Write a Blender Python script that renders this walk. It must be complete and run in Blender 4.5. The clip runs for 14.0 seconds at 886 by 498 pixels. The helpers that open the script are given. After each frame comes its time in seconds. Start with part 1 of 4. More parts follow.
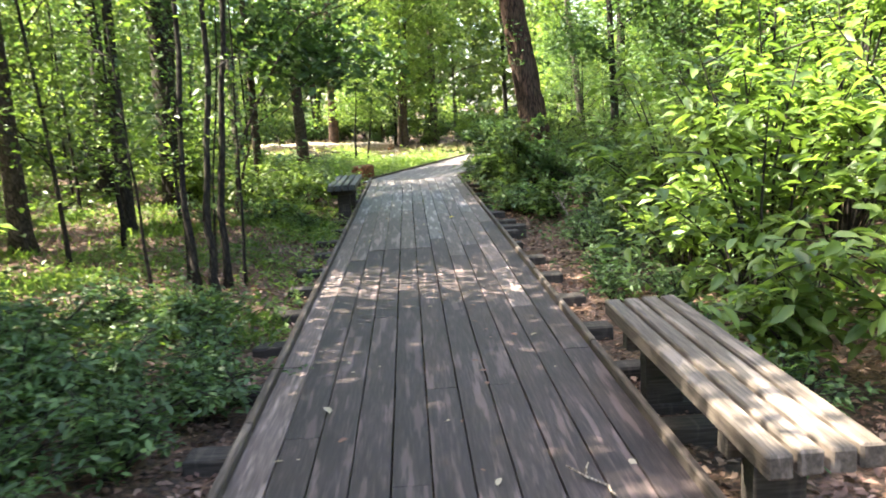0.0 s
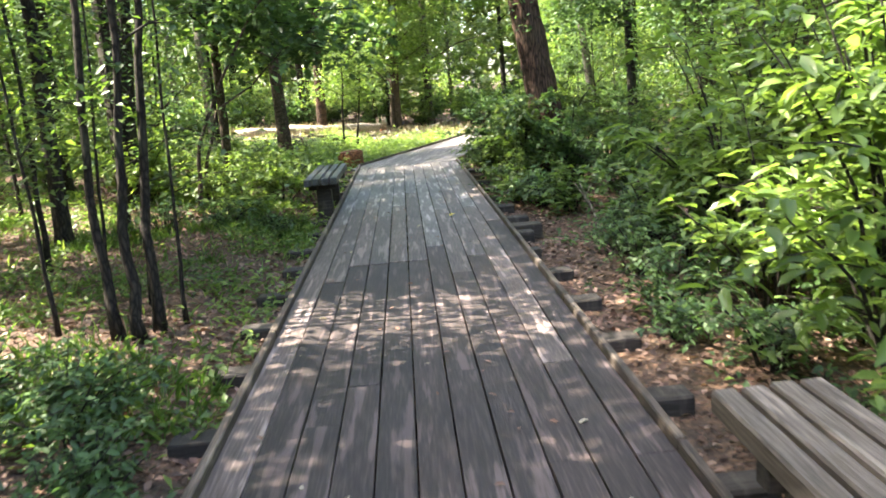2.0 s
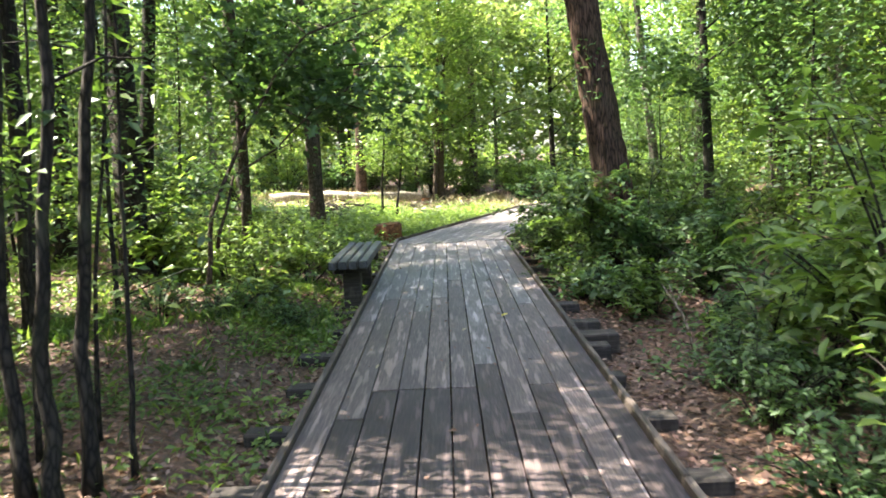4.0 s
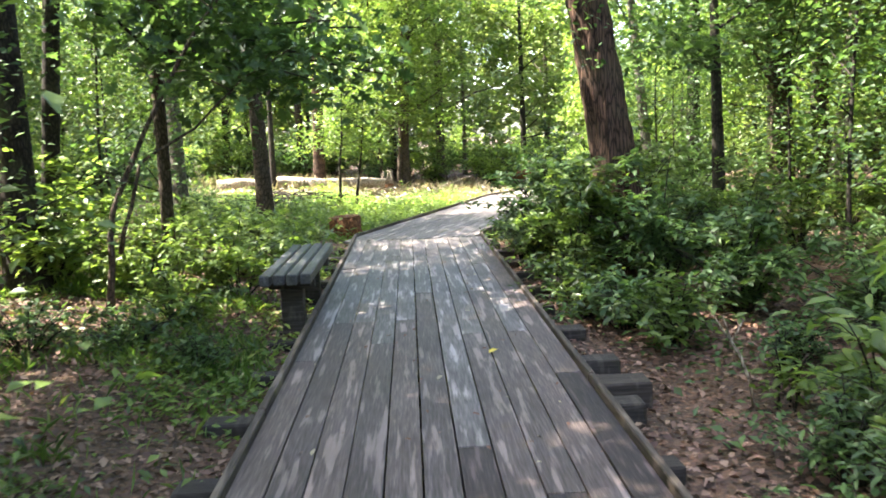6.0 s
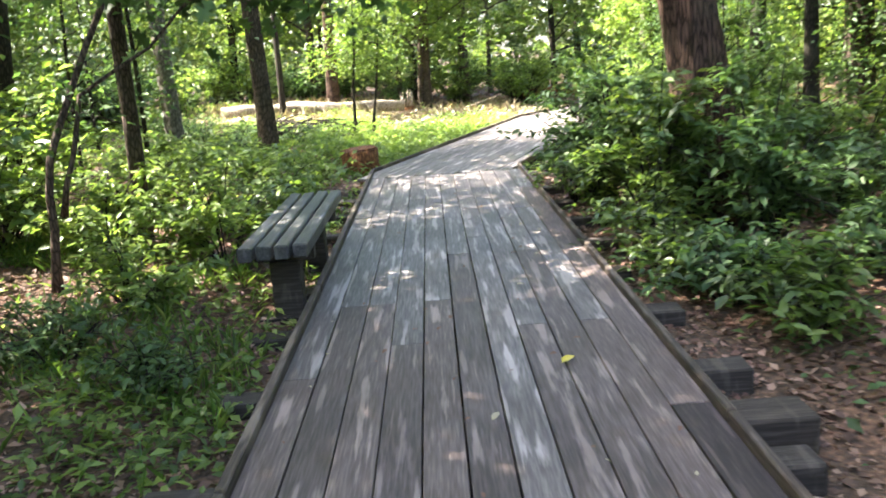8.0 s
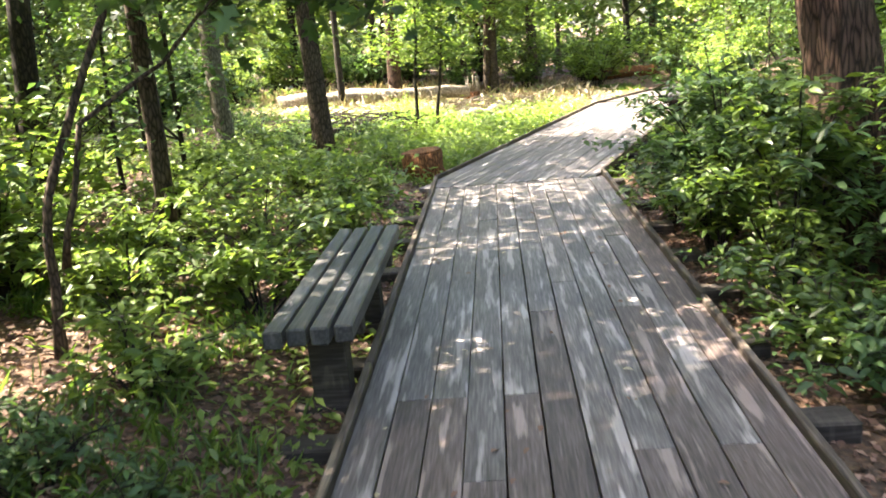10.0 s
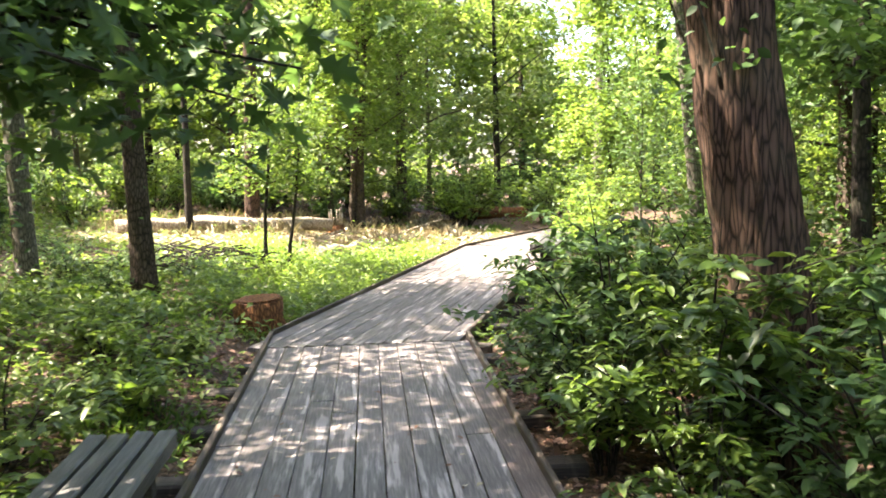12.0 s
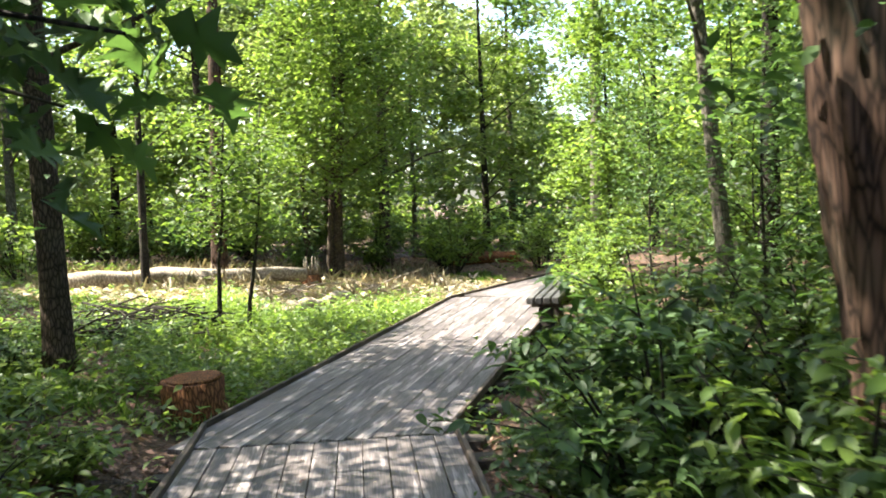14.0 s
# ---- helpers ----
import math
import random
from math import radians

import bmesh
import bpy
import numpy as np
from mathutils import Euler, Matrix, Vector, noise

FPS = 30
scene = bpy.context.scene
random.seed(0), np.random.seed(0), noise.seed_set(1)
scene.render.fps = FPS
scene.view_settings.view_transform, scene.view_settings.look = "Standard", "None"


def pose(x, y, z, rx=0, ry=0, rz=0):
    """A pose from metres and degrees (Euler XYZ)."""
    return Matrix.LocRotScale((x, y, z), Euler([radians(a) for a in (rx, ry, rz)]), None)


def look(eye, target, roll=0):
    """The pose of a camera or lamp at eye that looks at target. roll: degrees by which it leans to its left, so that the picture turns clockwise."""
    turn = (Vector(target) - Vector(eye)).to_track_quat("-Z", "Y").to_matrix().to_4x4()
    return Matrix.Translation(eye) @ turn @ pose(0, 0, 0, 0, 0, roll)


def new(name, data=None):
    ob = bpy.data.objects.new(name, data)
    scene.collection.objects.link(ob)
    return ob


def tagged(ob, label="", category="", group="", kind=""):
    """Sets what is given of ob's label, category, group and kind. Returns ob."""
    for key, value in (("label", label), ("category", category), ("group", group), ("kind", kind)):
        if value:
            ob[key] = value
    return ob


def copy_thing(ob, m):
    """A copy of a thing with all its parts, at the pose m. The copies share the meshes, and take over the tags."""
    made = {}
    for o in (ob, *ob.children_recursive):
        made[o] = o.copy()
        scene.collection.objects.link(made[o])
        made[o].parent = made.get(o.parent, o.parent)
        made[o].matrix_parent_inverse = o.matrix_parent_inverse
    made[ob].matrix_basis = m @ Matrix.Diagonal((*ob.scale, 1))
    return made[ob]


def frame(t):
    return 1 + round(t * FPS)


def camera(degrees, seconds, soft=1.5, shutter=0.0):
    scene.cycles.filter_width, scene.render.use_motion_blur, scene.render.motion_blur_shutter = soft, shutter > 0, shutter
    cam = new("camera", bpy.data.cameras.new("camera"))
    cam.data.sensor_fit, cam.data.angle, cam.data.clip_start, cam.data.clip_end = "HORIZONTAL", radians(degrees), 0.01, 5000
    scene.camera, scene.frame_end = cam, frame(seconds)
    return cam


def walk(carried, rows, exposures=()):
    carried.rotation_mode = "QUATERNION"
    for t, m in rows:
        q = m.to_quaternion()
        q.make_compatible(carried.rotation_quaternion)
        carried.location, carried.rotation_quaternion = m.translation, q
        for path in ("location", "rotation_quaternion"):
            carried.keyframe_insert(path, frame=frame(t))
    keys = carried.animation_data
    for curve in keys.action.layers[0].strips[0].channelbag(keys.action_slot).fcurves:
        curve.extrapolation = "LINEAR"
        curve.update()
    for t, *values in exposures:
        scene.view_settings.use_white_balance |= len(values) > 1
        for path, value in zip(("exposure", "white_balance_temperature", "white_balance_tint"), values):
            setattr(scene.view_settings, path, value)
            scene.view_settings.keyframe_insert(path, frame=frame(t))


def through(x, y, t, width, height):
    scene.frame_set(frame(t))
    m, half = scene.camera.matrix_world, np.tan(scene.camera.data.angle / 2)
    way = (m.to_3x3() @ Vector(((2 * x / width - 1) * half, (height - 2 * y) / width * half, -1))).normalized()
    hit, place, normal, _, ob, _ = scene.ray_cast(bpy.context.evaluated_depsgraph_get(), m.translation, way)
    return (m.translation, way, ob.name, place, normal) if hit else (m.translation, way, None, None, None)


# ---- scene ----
cam = camera(56.2, 14.0, 1.8, 0.5)
PATH = [
    (0, (-0.106, 0.137, 1.555), (-0.037, 2.107, 1.218), -3.2),
    (0.5, (-0.057, 0.648, 1.514), (0.046, 2.61, 1.14), -2.1),
    (1, (-0.035, 1.101, 1.506), (0.06, 3.057, 1.099), -2.6),
    (1.5, (-0.052, 1.586, 1.517), (0.047, 3.54, 1.105), -3.9),
    (2, (-0.022, 2.083, 1.54), (0.046, 4.043, 1.15), -4.7),
    (2.5, (-0.05, 2.54, 1.562), (-0.014, 4.503, 1.181), -3.7),
    (3, (-0.042, 2.961, 1.551), (-0.014, 4.93, 1.202), -3.3),
    (3.5, (-0.049, 3.413, 1.609), (-0.05, 5.39, 1.306), -2.8),
    (4, (-0.07, 3.922, 1.57), (-0.081, 5.909, 1.344), -2.5),
    (6.3, (-0.09, 6.252, 1.55), (-0.003, 8.232, 1.279), -2.3),
    (6.5, (-0.092, 6.41, 1.578), (0.004, 8.39, 1.314), -2.4),
    (7, (-0.055, 6.902, 1.557), (0.039, 8.88, 1.28), -3.8),
    (7.5, (-0.079, 7.434, 1.554), (-0.038, 9.402, 1.199), -4.3),
    (8, (-0.134, 7.91, 1.524), (-0.129, 9.858, 1.068), -4.1),
    (8.2, (-0.081, 8.133, 1.496), (-0.124, 10.077, 1.03), -4.8),
    (10.3, (-0.214, 9.453, 1.779), (-0.365, 11.383, 1.275), -5.1),
    (10.5, (-0.166, 9.637, 1.791), (-0.161, 11.588, 1.351), -3.8),
    (11, (-0.066, 10.046, 1.806), (0.051, 12.028, 1.565), -4.1),
    (11.5, (-0.058, 10.437, 1.808), (0.087, 12.424, 1.625), -2.2),
    (12, (0.039, 10.816, 1.784), (0.214, 12.796, 1.565), -1.2),
    (12.5, (0.2, 11.235, 1.788), (0.368, 13.216, 1.563), -1.3),
    (13, (0.269, 11.687, 1.793), (0.469, 13.667, 1.595), -2.0),
    (13.5, (0.294, 12.118, 1.781), (0.518, 14.1, 1.633), -2.3),
    (14, (0.291, 12.589, 1.771), (0.495, 14.575, 1.652), -2.0),
]
walk(cam, [(t, look(eye, target, roll)) for t, eye, target, roll in PATH],
     [(0, 3.5, 6700, 7), (3, 3.5, 6600, 6), (4, 3.35, 6500, 7), (7, 3.65, 6500, 10), (8, 3.65, 6500, 10), (10.5, 3.6, 7100, 11), (12.0, 3.42, 7000, 12), (13.0, 3.25, 6800, 11), (14, 2.7, 6500, 6)])

# ---- world, sun, exposure ----
SUN_EL, SUN_AZ = 56.0, -84.0          # degrees; azimuth from +y towards +x
world = bpy.data.worlds.new("sky")
scene.world = world
world.use_nodes = True
wn = world.node_tree.nodes
sky = wn.new("ShaderNodeTexSky")
sky.sky_type, sky.sun_disc = "NISHITA", False
sky.dust_density, sky.ozone_density = 2.8, 0.6
sky.sun_elevation, sky.sun_rotation = radians(SUN_EL), radians(SUN_AZ)
wn["Background"].inputs[1].default_value = 0.12
world.node_tree.links.new(sky.outputs[0], wn["Background"].inputs[0])
sun = new("sun", bpy.data.lights.new("sun", "SUN"))
sun.data.energy, sun.data.angle, sun.data.color = 5.0, radians(0.5), (1.0, 0.94, 0.82)
sd = Vector((math.sin(radians(SUN_AZ)) * math.cos(radians(SUN_EL)), math.cos(radians(SUN_AZ)) * math.cos(radians(SUN_EL)), math.sin(radians(SUN_EL))))
sun.matrix_world = look(sd * 40, (0, 0, 0))


# ---- materials ----
def mat(name):
    m = bpy.data.materials.new(name)
    m.use_nodes = True
    return m, m.node_tree.nodes, m.node_tree.links, m.node_tree.nodes["Principled BSDF"]


def ramp(n, stops):
    r = n.new("ShaderNodeValToRGB")
    el = r.color_ramp.elements
    while len(el) < len(stops):
        el.new(0.5)
    for e, (p, c) in zip(el, stops):
        e.position, e.color = p, (*c, 1)
    return r


def noise_tex(n, l, scale, detail=4, vec=None, stretch=None, coords="Object"):
    tc = n.new("ShaderNodeTexCoord")
    mp = n.new("ShaderNodeMapping")
    l.new(tc.outputs[coords], mp.inputs[0])
    if stretch:
        mp.inputs["Scale"].default_value = stretch
    t = n.new("ShaderNodeTexNoise")
    t.inputs["Scale"].default_value, t.inputs["Detail"].default_value = scale, detail
    l.new(mp.outputs[0], t.inputs["Vector"])
    return t, mp


def mixrgb(n, l, a, b, fac, mode="MIX"):
    m = n.new("ShaderNodeMix")
    m.data_type, m.blend_type = "RGBA", mode
    for sock, v in ((m.inputs[0], fac), (m.inputs[6], a), (m.inputs[7], b)):
        if hasattr(v, "links"):
            l.new(v, sock)
        elif isinstance(v, tuple):
            sock.default_value = (*v, 1)
        else:
            sock.default_value = v
    return m.outputs[2]


def bump(n, l, height, bsdf, strength=0.4, dist=0.01):
    b = n.new("ShaderNodeBump")
    b.inputs["Strength"].default_value, b.inputs["Distance"].default_value = strength, dist
    l.new(height, b.inputs["Height"])
    l.new(b.outputs[0], bsdf.inputs["Normal"])


def weathered_wood(name, dark, mid, light, rough=0.62, worn=0.5, along=(9, 0.55, 9)):
    """Grey weathered timber: grain along y, bleached streaks, per-piece shade, knots and damp stains."""
    m, n, l, p = mat(name)
    oi = n.new("ShaderNodeObjectInfo")
    grain, mp = noise_tex(n, l, 9, 8, stretch=along)
    vm = n.new("ShaderNodeVectorMath")
    vm.operation = "SCALE"
    vm.inputs[0].default_value = (17, 31, 5)
    l.new(oi.outputs["Random"], vm.inputs["Scale"])
    l.new(vm.outputs[0], mp.inputs["Location"])
    g = ramp(n, [(0.25, dark), (0.5, mid), (0.78, light)])
    l.new(grain.outputs[0], g.inputs[0])
    big, mp2 = noise_tex(n, l, 2.2, 6, stretch=(8, 0.7, 2))
    l.new(vm.outputs[0], mp2.inputs["Location"])
    streak = ramp(n, [(0.55, (0, 0, 0)), (0.63, (worn, worn, worn))])
    l.new(big.outputs[0], streak.inputs[0])
    c = mixrgb(n, l, g.outputs[0], tuple(min(1, v * 2.2) for v in light), streak.outputs[0])
    stain, _ = noise_tex(n, l, 1.1, 5, coords="Object")
    st = ramp(n, [(0.35, (0.62, 0.6, 0.58)), (0.6, (1, 1, 1))])
    l.new(stain.outputs[0], st.inputs[0])
    c = mixrgb(n, l, c, st.outputs[0], 1.0, "MULTIPLY")
    tint = ramp(n, [(0.0, (0.78, 0.75, 0.75)), (0.5, (0.97, 0.94, 0.93)), (1.0, (1.17, 1.1, 1.06))])
    l.new(oi.outputs["Random"], tint.inputs[0])
    c = mixrgb(n, l, c, tint.outputs[0], 1.0, "MULTIPLY")
    l.new(c, p.inputs["Base Color"])
    p.inputs["Roughness"].default_value = rough
    p.inputs["Specular IOR Level"].default_value = 0.35
    fine, mp3 = noise_tex(n, l, 40, 6, stretch=(along[0] * 0.5, along[1] * 0.4, along[2] * 0.5))
    bump(n, l, fine.outputs[0], p, 0.5, 0.006)
    return m


def bark(name, dark, light, ridge=1.0, lichen=0.0, tall=0.3):
    m, n, l, p = mat(name)
    v = n.new("ShaderNodeTexVoronoi")
    v.feature = "DISTANCE_TO_EDGE"
    v.inputs["Scale"].default_value = 34
    nz, mp = noise_tex(n, l, 22, 8, stretch=(1, 1, tall))
    l.new(mp.outputs[0], v.inputs["Vector"])
    mm = n.new("ShaderNodeMath")
    mm.operation = "MULTIPLY"
    l.new(v.outputs[0], mm.inputs[0])
    l.new(nz.outputs[0], mm.inputs[1])
    r = ramp(n, [(0.01, dark), (0.07, tuple(0.6 * v for v in light)), (0.2, light)])
    l.new(mm.outputs[0], r.inputs[0])
    patch, _ = noise_tex(n, l, 2.5, 4)
    pr = ramp(n, [(0.5, (0, 0, 0)), (0.68, (lichen, lichen, lichen))])
    l.new(patch.outputs[0], pr.inputs[0])
    c = mixrgb(n, l, r.outputs[0], (0.12, 0.12, 0.075), pr.outputs[0])
    l.new(c, p.inputs["Base Color"])
    p.inputs["Roughness"].default_value = 0.9
    p.inputs["Specular IOR Level"].default_value = 0.15
    bump(n, l, mm.outputs[0], p, ridge, 0.014)
    return m


def leaf_mat(name, dark, mid, light, through=0.5, gloss=0.42):
    m, n, l, p = mat(name)
    ge = n.new("ShaderNodeNewGeometry")
    r = ramp(n, [(0.0, dark), (0.55, mid), (1.0, light)])
    l.new(ge.outputs["Random Per Island"], r.inputs[0])
    nz, _ = noise_tex(n, l, 0.7, 3)
    nr = ramp(n, [(0.3, (0.6, 0.66, 0.62)), (0.7, (1.2, 1.14, 1.15))])
    l.new(nz.outputs[0], nr.inputs[0])
    c = mixrgb(n, l, r.outputs[0], nr.outputs[0], 1.0, "MULTIPLY")
    l.new(c, p.inputs["Base Color"])
    p.inputs["Roughness"].default_value = gloss
    p.inputs["Specular IOR Level"].default_value = 0.5
    t = n.new("ShaderNodeBsdfTranslucent")
    tc = mixrgb(n, l, c, (1.6, 1.6, 0.95), 1.0, "MULTIPLY")
    l.new(tc, t.inputs[0])
    mx = n.new("ShaderNodeMixShader")
    mx.inputs[0].default_value = through
    l.new(p.outputs[0], mx.inputs[1])
    l.new(t.outputs[0], mx.inputs[2])
    l.new(mx.outputs[0], n["Material Output"].inputs[0])
    return m


def litter_ground(name):
    m, n, l, p = mat(name)
    a, _ = noise_tex(n, l, 26, 8)
    r = ramp(n, [(0.25, (0.018, 0.011, 0.007)), (0.5, (0.075, 0.042, 0.025)), (0.66, (0.16, 0.09, 0.055)), (0.82, (0.3, 0.2, 0.14))])
    l.new(a.outputs[0], r.inputs[0])
    b, _ = noise_tex(n, l, 1.3, 4)
    br = ramp(n, [(0.35, (0.55, 0.55, 0.5)), (0.65, (1.1, 1.0, 0.95))])
    l.new(b.outputs[0], br.inputs[0])
    l.new(mixrgb(n, l, r.outputs[0], br.outputs[0], 1.0, "MULTIPLY"), p.inputs["Base Color"])
    p.inputs["Roughness"].default_value = 0.95
    bump(n, l, a.outputs[0], p, 1.0, 0.03)
    return m


# near and middle planks: tree shade is put into their darker colours
M_DECK = weathered_wood("weathered_shaded_deck_timber", (0.016, 0.0108, 0.0102), (0.032, 0.022, 0.021), (0.068, 0.049, 0.046), 0.66, 0.6)
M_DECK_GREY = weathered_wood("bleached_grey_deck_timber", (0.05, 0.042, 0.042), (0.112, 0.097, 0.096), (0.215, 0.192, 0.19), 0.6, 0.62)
M_DECK_MID = weathered_wood("mid_tone_deck_timber", (0.04, 0.029, 0.027), (0.085, 0.064, 0.06), (0.165, 0.13, 0.122), 0.62, 0.58)
M_CURB = weathered_wood("weathered_curb_timber", (0.03, 0.022, 0.018), (0.072, 0.054, 0.043), (0.14, 0.112, 0.09), 0.8, 0.4)
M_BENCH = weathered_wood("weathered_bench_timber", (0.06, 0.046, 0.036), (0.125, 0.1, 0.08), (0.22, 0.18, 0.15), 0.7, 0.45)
M_BENCH_DARK = weathered_wood("dark_bench_timber", (0.022, 0.022, 0.023), (0.05, 0.049, 0.05), (0.1, 0.097, 0.096), 0.55, 0.35)
M_SLEEPER = weathered_wood("creosoted_sleeper_timber", (0.014, 0.011, 0.009), (0.035, 0.028, 0.023), (0.08, 0.066, 0.055), 0.85, 0.2, (0.55, 9, 9))
M_BARK = bark("furrowed_bark", (0.02, 0.015, 0.012), (0.105, 0.075, 0.057), 1.0, 0.15)
M_BARK_BIG = bark("shaggy_red_brown_bark", (0.014, 0.008, 0.006), (0.095, 0.055, 0.039), 1.0, 0.1, 0.12)
M_BARK_DARK = bark("dark_sapling_bark", (0.01, 0.008, 0.007), (0.042, 0.033, 0.027), 0.7, 0.25)
M_BARK_PALE = bark("pale_grey_bark", (0.05, 0.043, 0.036), (0.19, 0.165, 0.135), 0.7, 0.5)
M_DEADWOOD = bark("bleached_dead_wood", (0.12, 0.09, 0.065), (0.46, 0.38, 0.3), 0.8, 0.3)
M_STUMP = bark("orange_brown_rotting_wood", (0.045, 0.018, 0.009), (0.24, 0.105, 0.045), 0.7, 0.0)
M_GROUND = litter_ground("leaf_litter_soil")
M_LEAF = leaf_mat("canopy_leaf", (0.042, 0.074, 0.016), (0.082, 0.135, 0.028), (0.145, 0.2, 0.048))
M_LEAF_BRIGHT = leaf_mat("light_green_shrub_leaf", (0.072, 0.115, 0.022), (0.13, 0.2, 0.042), (0.21, 0.285, 0.075), 0.5)
M_LEAF_DARK = leaf_mat("dark_green_undergrowth_leaf", (0.034, 0.066, 0.022), (0.065, 0.12, 0.038), (0.115, 0.19, 0.062), 0.45, 0.55)
# pale and greyish: bright distance haze is put into this leaf colour
M_LEAF_FAR = leaf_mat("hazy_far_wood_leaf", (0.085, 0.118, 0.042), (0.145, 0.188, 0.07), (0.22, 0.27, 0.11), 0.5)
M_GRASS = leaf_mat("grass_blade", (0.05, 0.1, 0.02), (0.1, 0.18, 0.035), (0.2, 0.26, 0.07), 0.45)
M_DRY = leaf_mat("dry_fallen_leaf", (0.05, 0.023, 0.015), (0.13, 0.064, 0.043), (0.32, 0.2, 0.15), 0.1, 0.7)
M_LEAF_YELLOW = leaf_mat("yellow_fallen_leaf", (0.5, 0.38, 0.03), (0.6, 0.45, 0.04), (0.65, 0.5, 0.06), 0.2)
M_STRAW = leaf_mat("dry_straw_stem", (0.2, 0.155, 0.105), (0.33, 0.275, 0.2), (0.5, 0.44, 0.35), 0.2, 0.7)


# ---- building helpers ----
def ss(a):
    a = min(1.0, max(0.0, a))
    return a * a * (3 - 2 * a)


def ground_z(x, y, rough=True):
    """Height of the forest floor; the boardwalk's top is z = 0."""
    z = -0.165 + 0.15 * ss((-x - 1.1) / 1.0) + 0.03 * max(0, min(10, -x - 2))
    z += 0.15 * ss((y - 16) / 5) * ss((-x - 0.8) / 1) + 0.02 * max(0, min(12, x - 2))
    z -= 0.09 * math.exp(-((x - 1.6) ** 2 + (y - 11.2) ** 2) / 0.6)
    if rough:
        z += 0.05 * noise.noise((x * 0.9, y * 0.9, 3.1)) * ss((abs(x) - 0.9) / 0.6)
    return z


def part(name, bm, material, parent, label=""):
    me = bpy.data.meshes.new(name)
    if isinstance(bm, bmesh.types.BMesh):
        bm.to_mesh(me)
        bm.free()
    else:
        me = bm
    me.materials.append(material)
    ob = new(name, me)
    ob.parent = parent
    if label:
        tagged(ob, label)
    return ob


def piece(name, me, parent, m):
    ob = new(name, me)
    ob.parent = parent
    ob.matrix_basis = m
    return ob


def thing(name, m, label, category, group="", kind=""):
    ob = new(name)
    ob.matrix_basis = m
    return tagged(ob, label, category, group, kind)


def smooth(me):
    me.polygons.foreach_set("use_smooth", np.ones(len(me.polygons), bool))


def beam(sx, sy, sz, bevel=0.006, wobble=0.0, seed=0):
    """A bevelled timber with its centre in the origin."""
    bm = bmesh.new()
    bmesh.ops.create_cube(bm, size=1)
    bmesh.ops.scale(bm, vec=(sx, sy, sz), verts=bm.verts)
    bmesh.ops.bevel(bm, geom=bm.edges[:], offset=bevel, segments=1, affect="EDGES")
    if wobble:
        rnd = random.Random(seed)
        for v in bm.verts:
            v.co += Vector([rnd.uniform(-wobble, wobble) for _ in range(3)])
    return bm


def tube(bm, pts, radii, seg=8, lump=0.0, seed=0.0, cap=True, ridge=0.0):
    """A tapered tube along pts."""
    rings = []
    side = Vector((0, 0, 1))
    for i, p in enumerate(pts):
        d = (pts[min(i + 1, len(pts) - 1)] - pts[max(i - 1, 0)]).normalized()
        a = d.cross(Vector((0.31, 0.95, 0.05)))
        if a.length < 0.2:
            a = d.cross(Vector((1, 0, 0.1)))
        a.normalize()
        b = d.cross(a)
        ring = []
        for k in range(seg):
            w = 2 * math.pi * k / seg
            r = radii[i]
            if lump:
                r *= 1 + lump * noise.noise((math.cos(w) * 1.7 + seed, math.sin(w) * 1.7, i * 0.35))
            if ridge:
                q = (math.cos(w) * 6, math.sin(w) * 6, p.z * 1.6)
                r += ridge * (abs(noise.noise(q)) * 1.6 - 0.3 + 0.5 * noise.noise((q[0] * 2.3, q[1] * 2.3, p.z * 5)))
            ring.append(bm.verts.new(p + (a * math.cos(w) + b * math.sin(w)) * r))
        rings.append(ring)
    for r0, r1 in zip(rings, rings[1:]):
        for k in range(seg):
            f = bm.faces.new((r0[k], r0[(k + 1) % seg], r1[(k + 1) % seg], r1[k]))
            f.smooth = True
    if cap:
        bm.faces.new(rings[0][::-1])
        bm.faces.new(rings[-1])


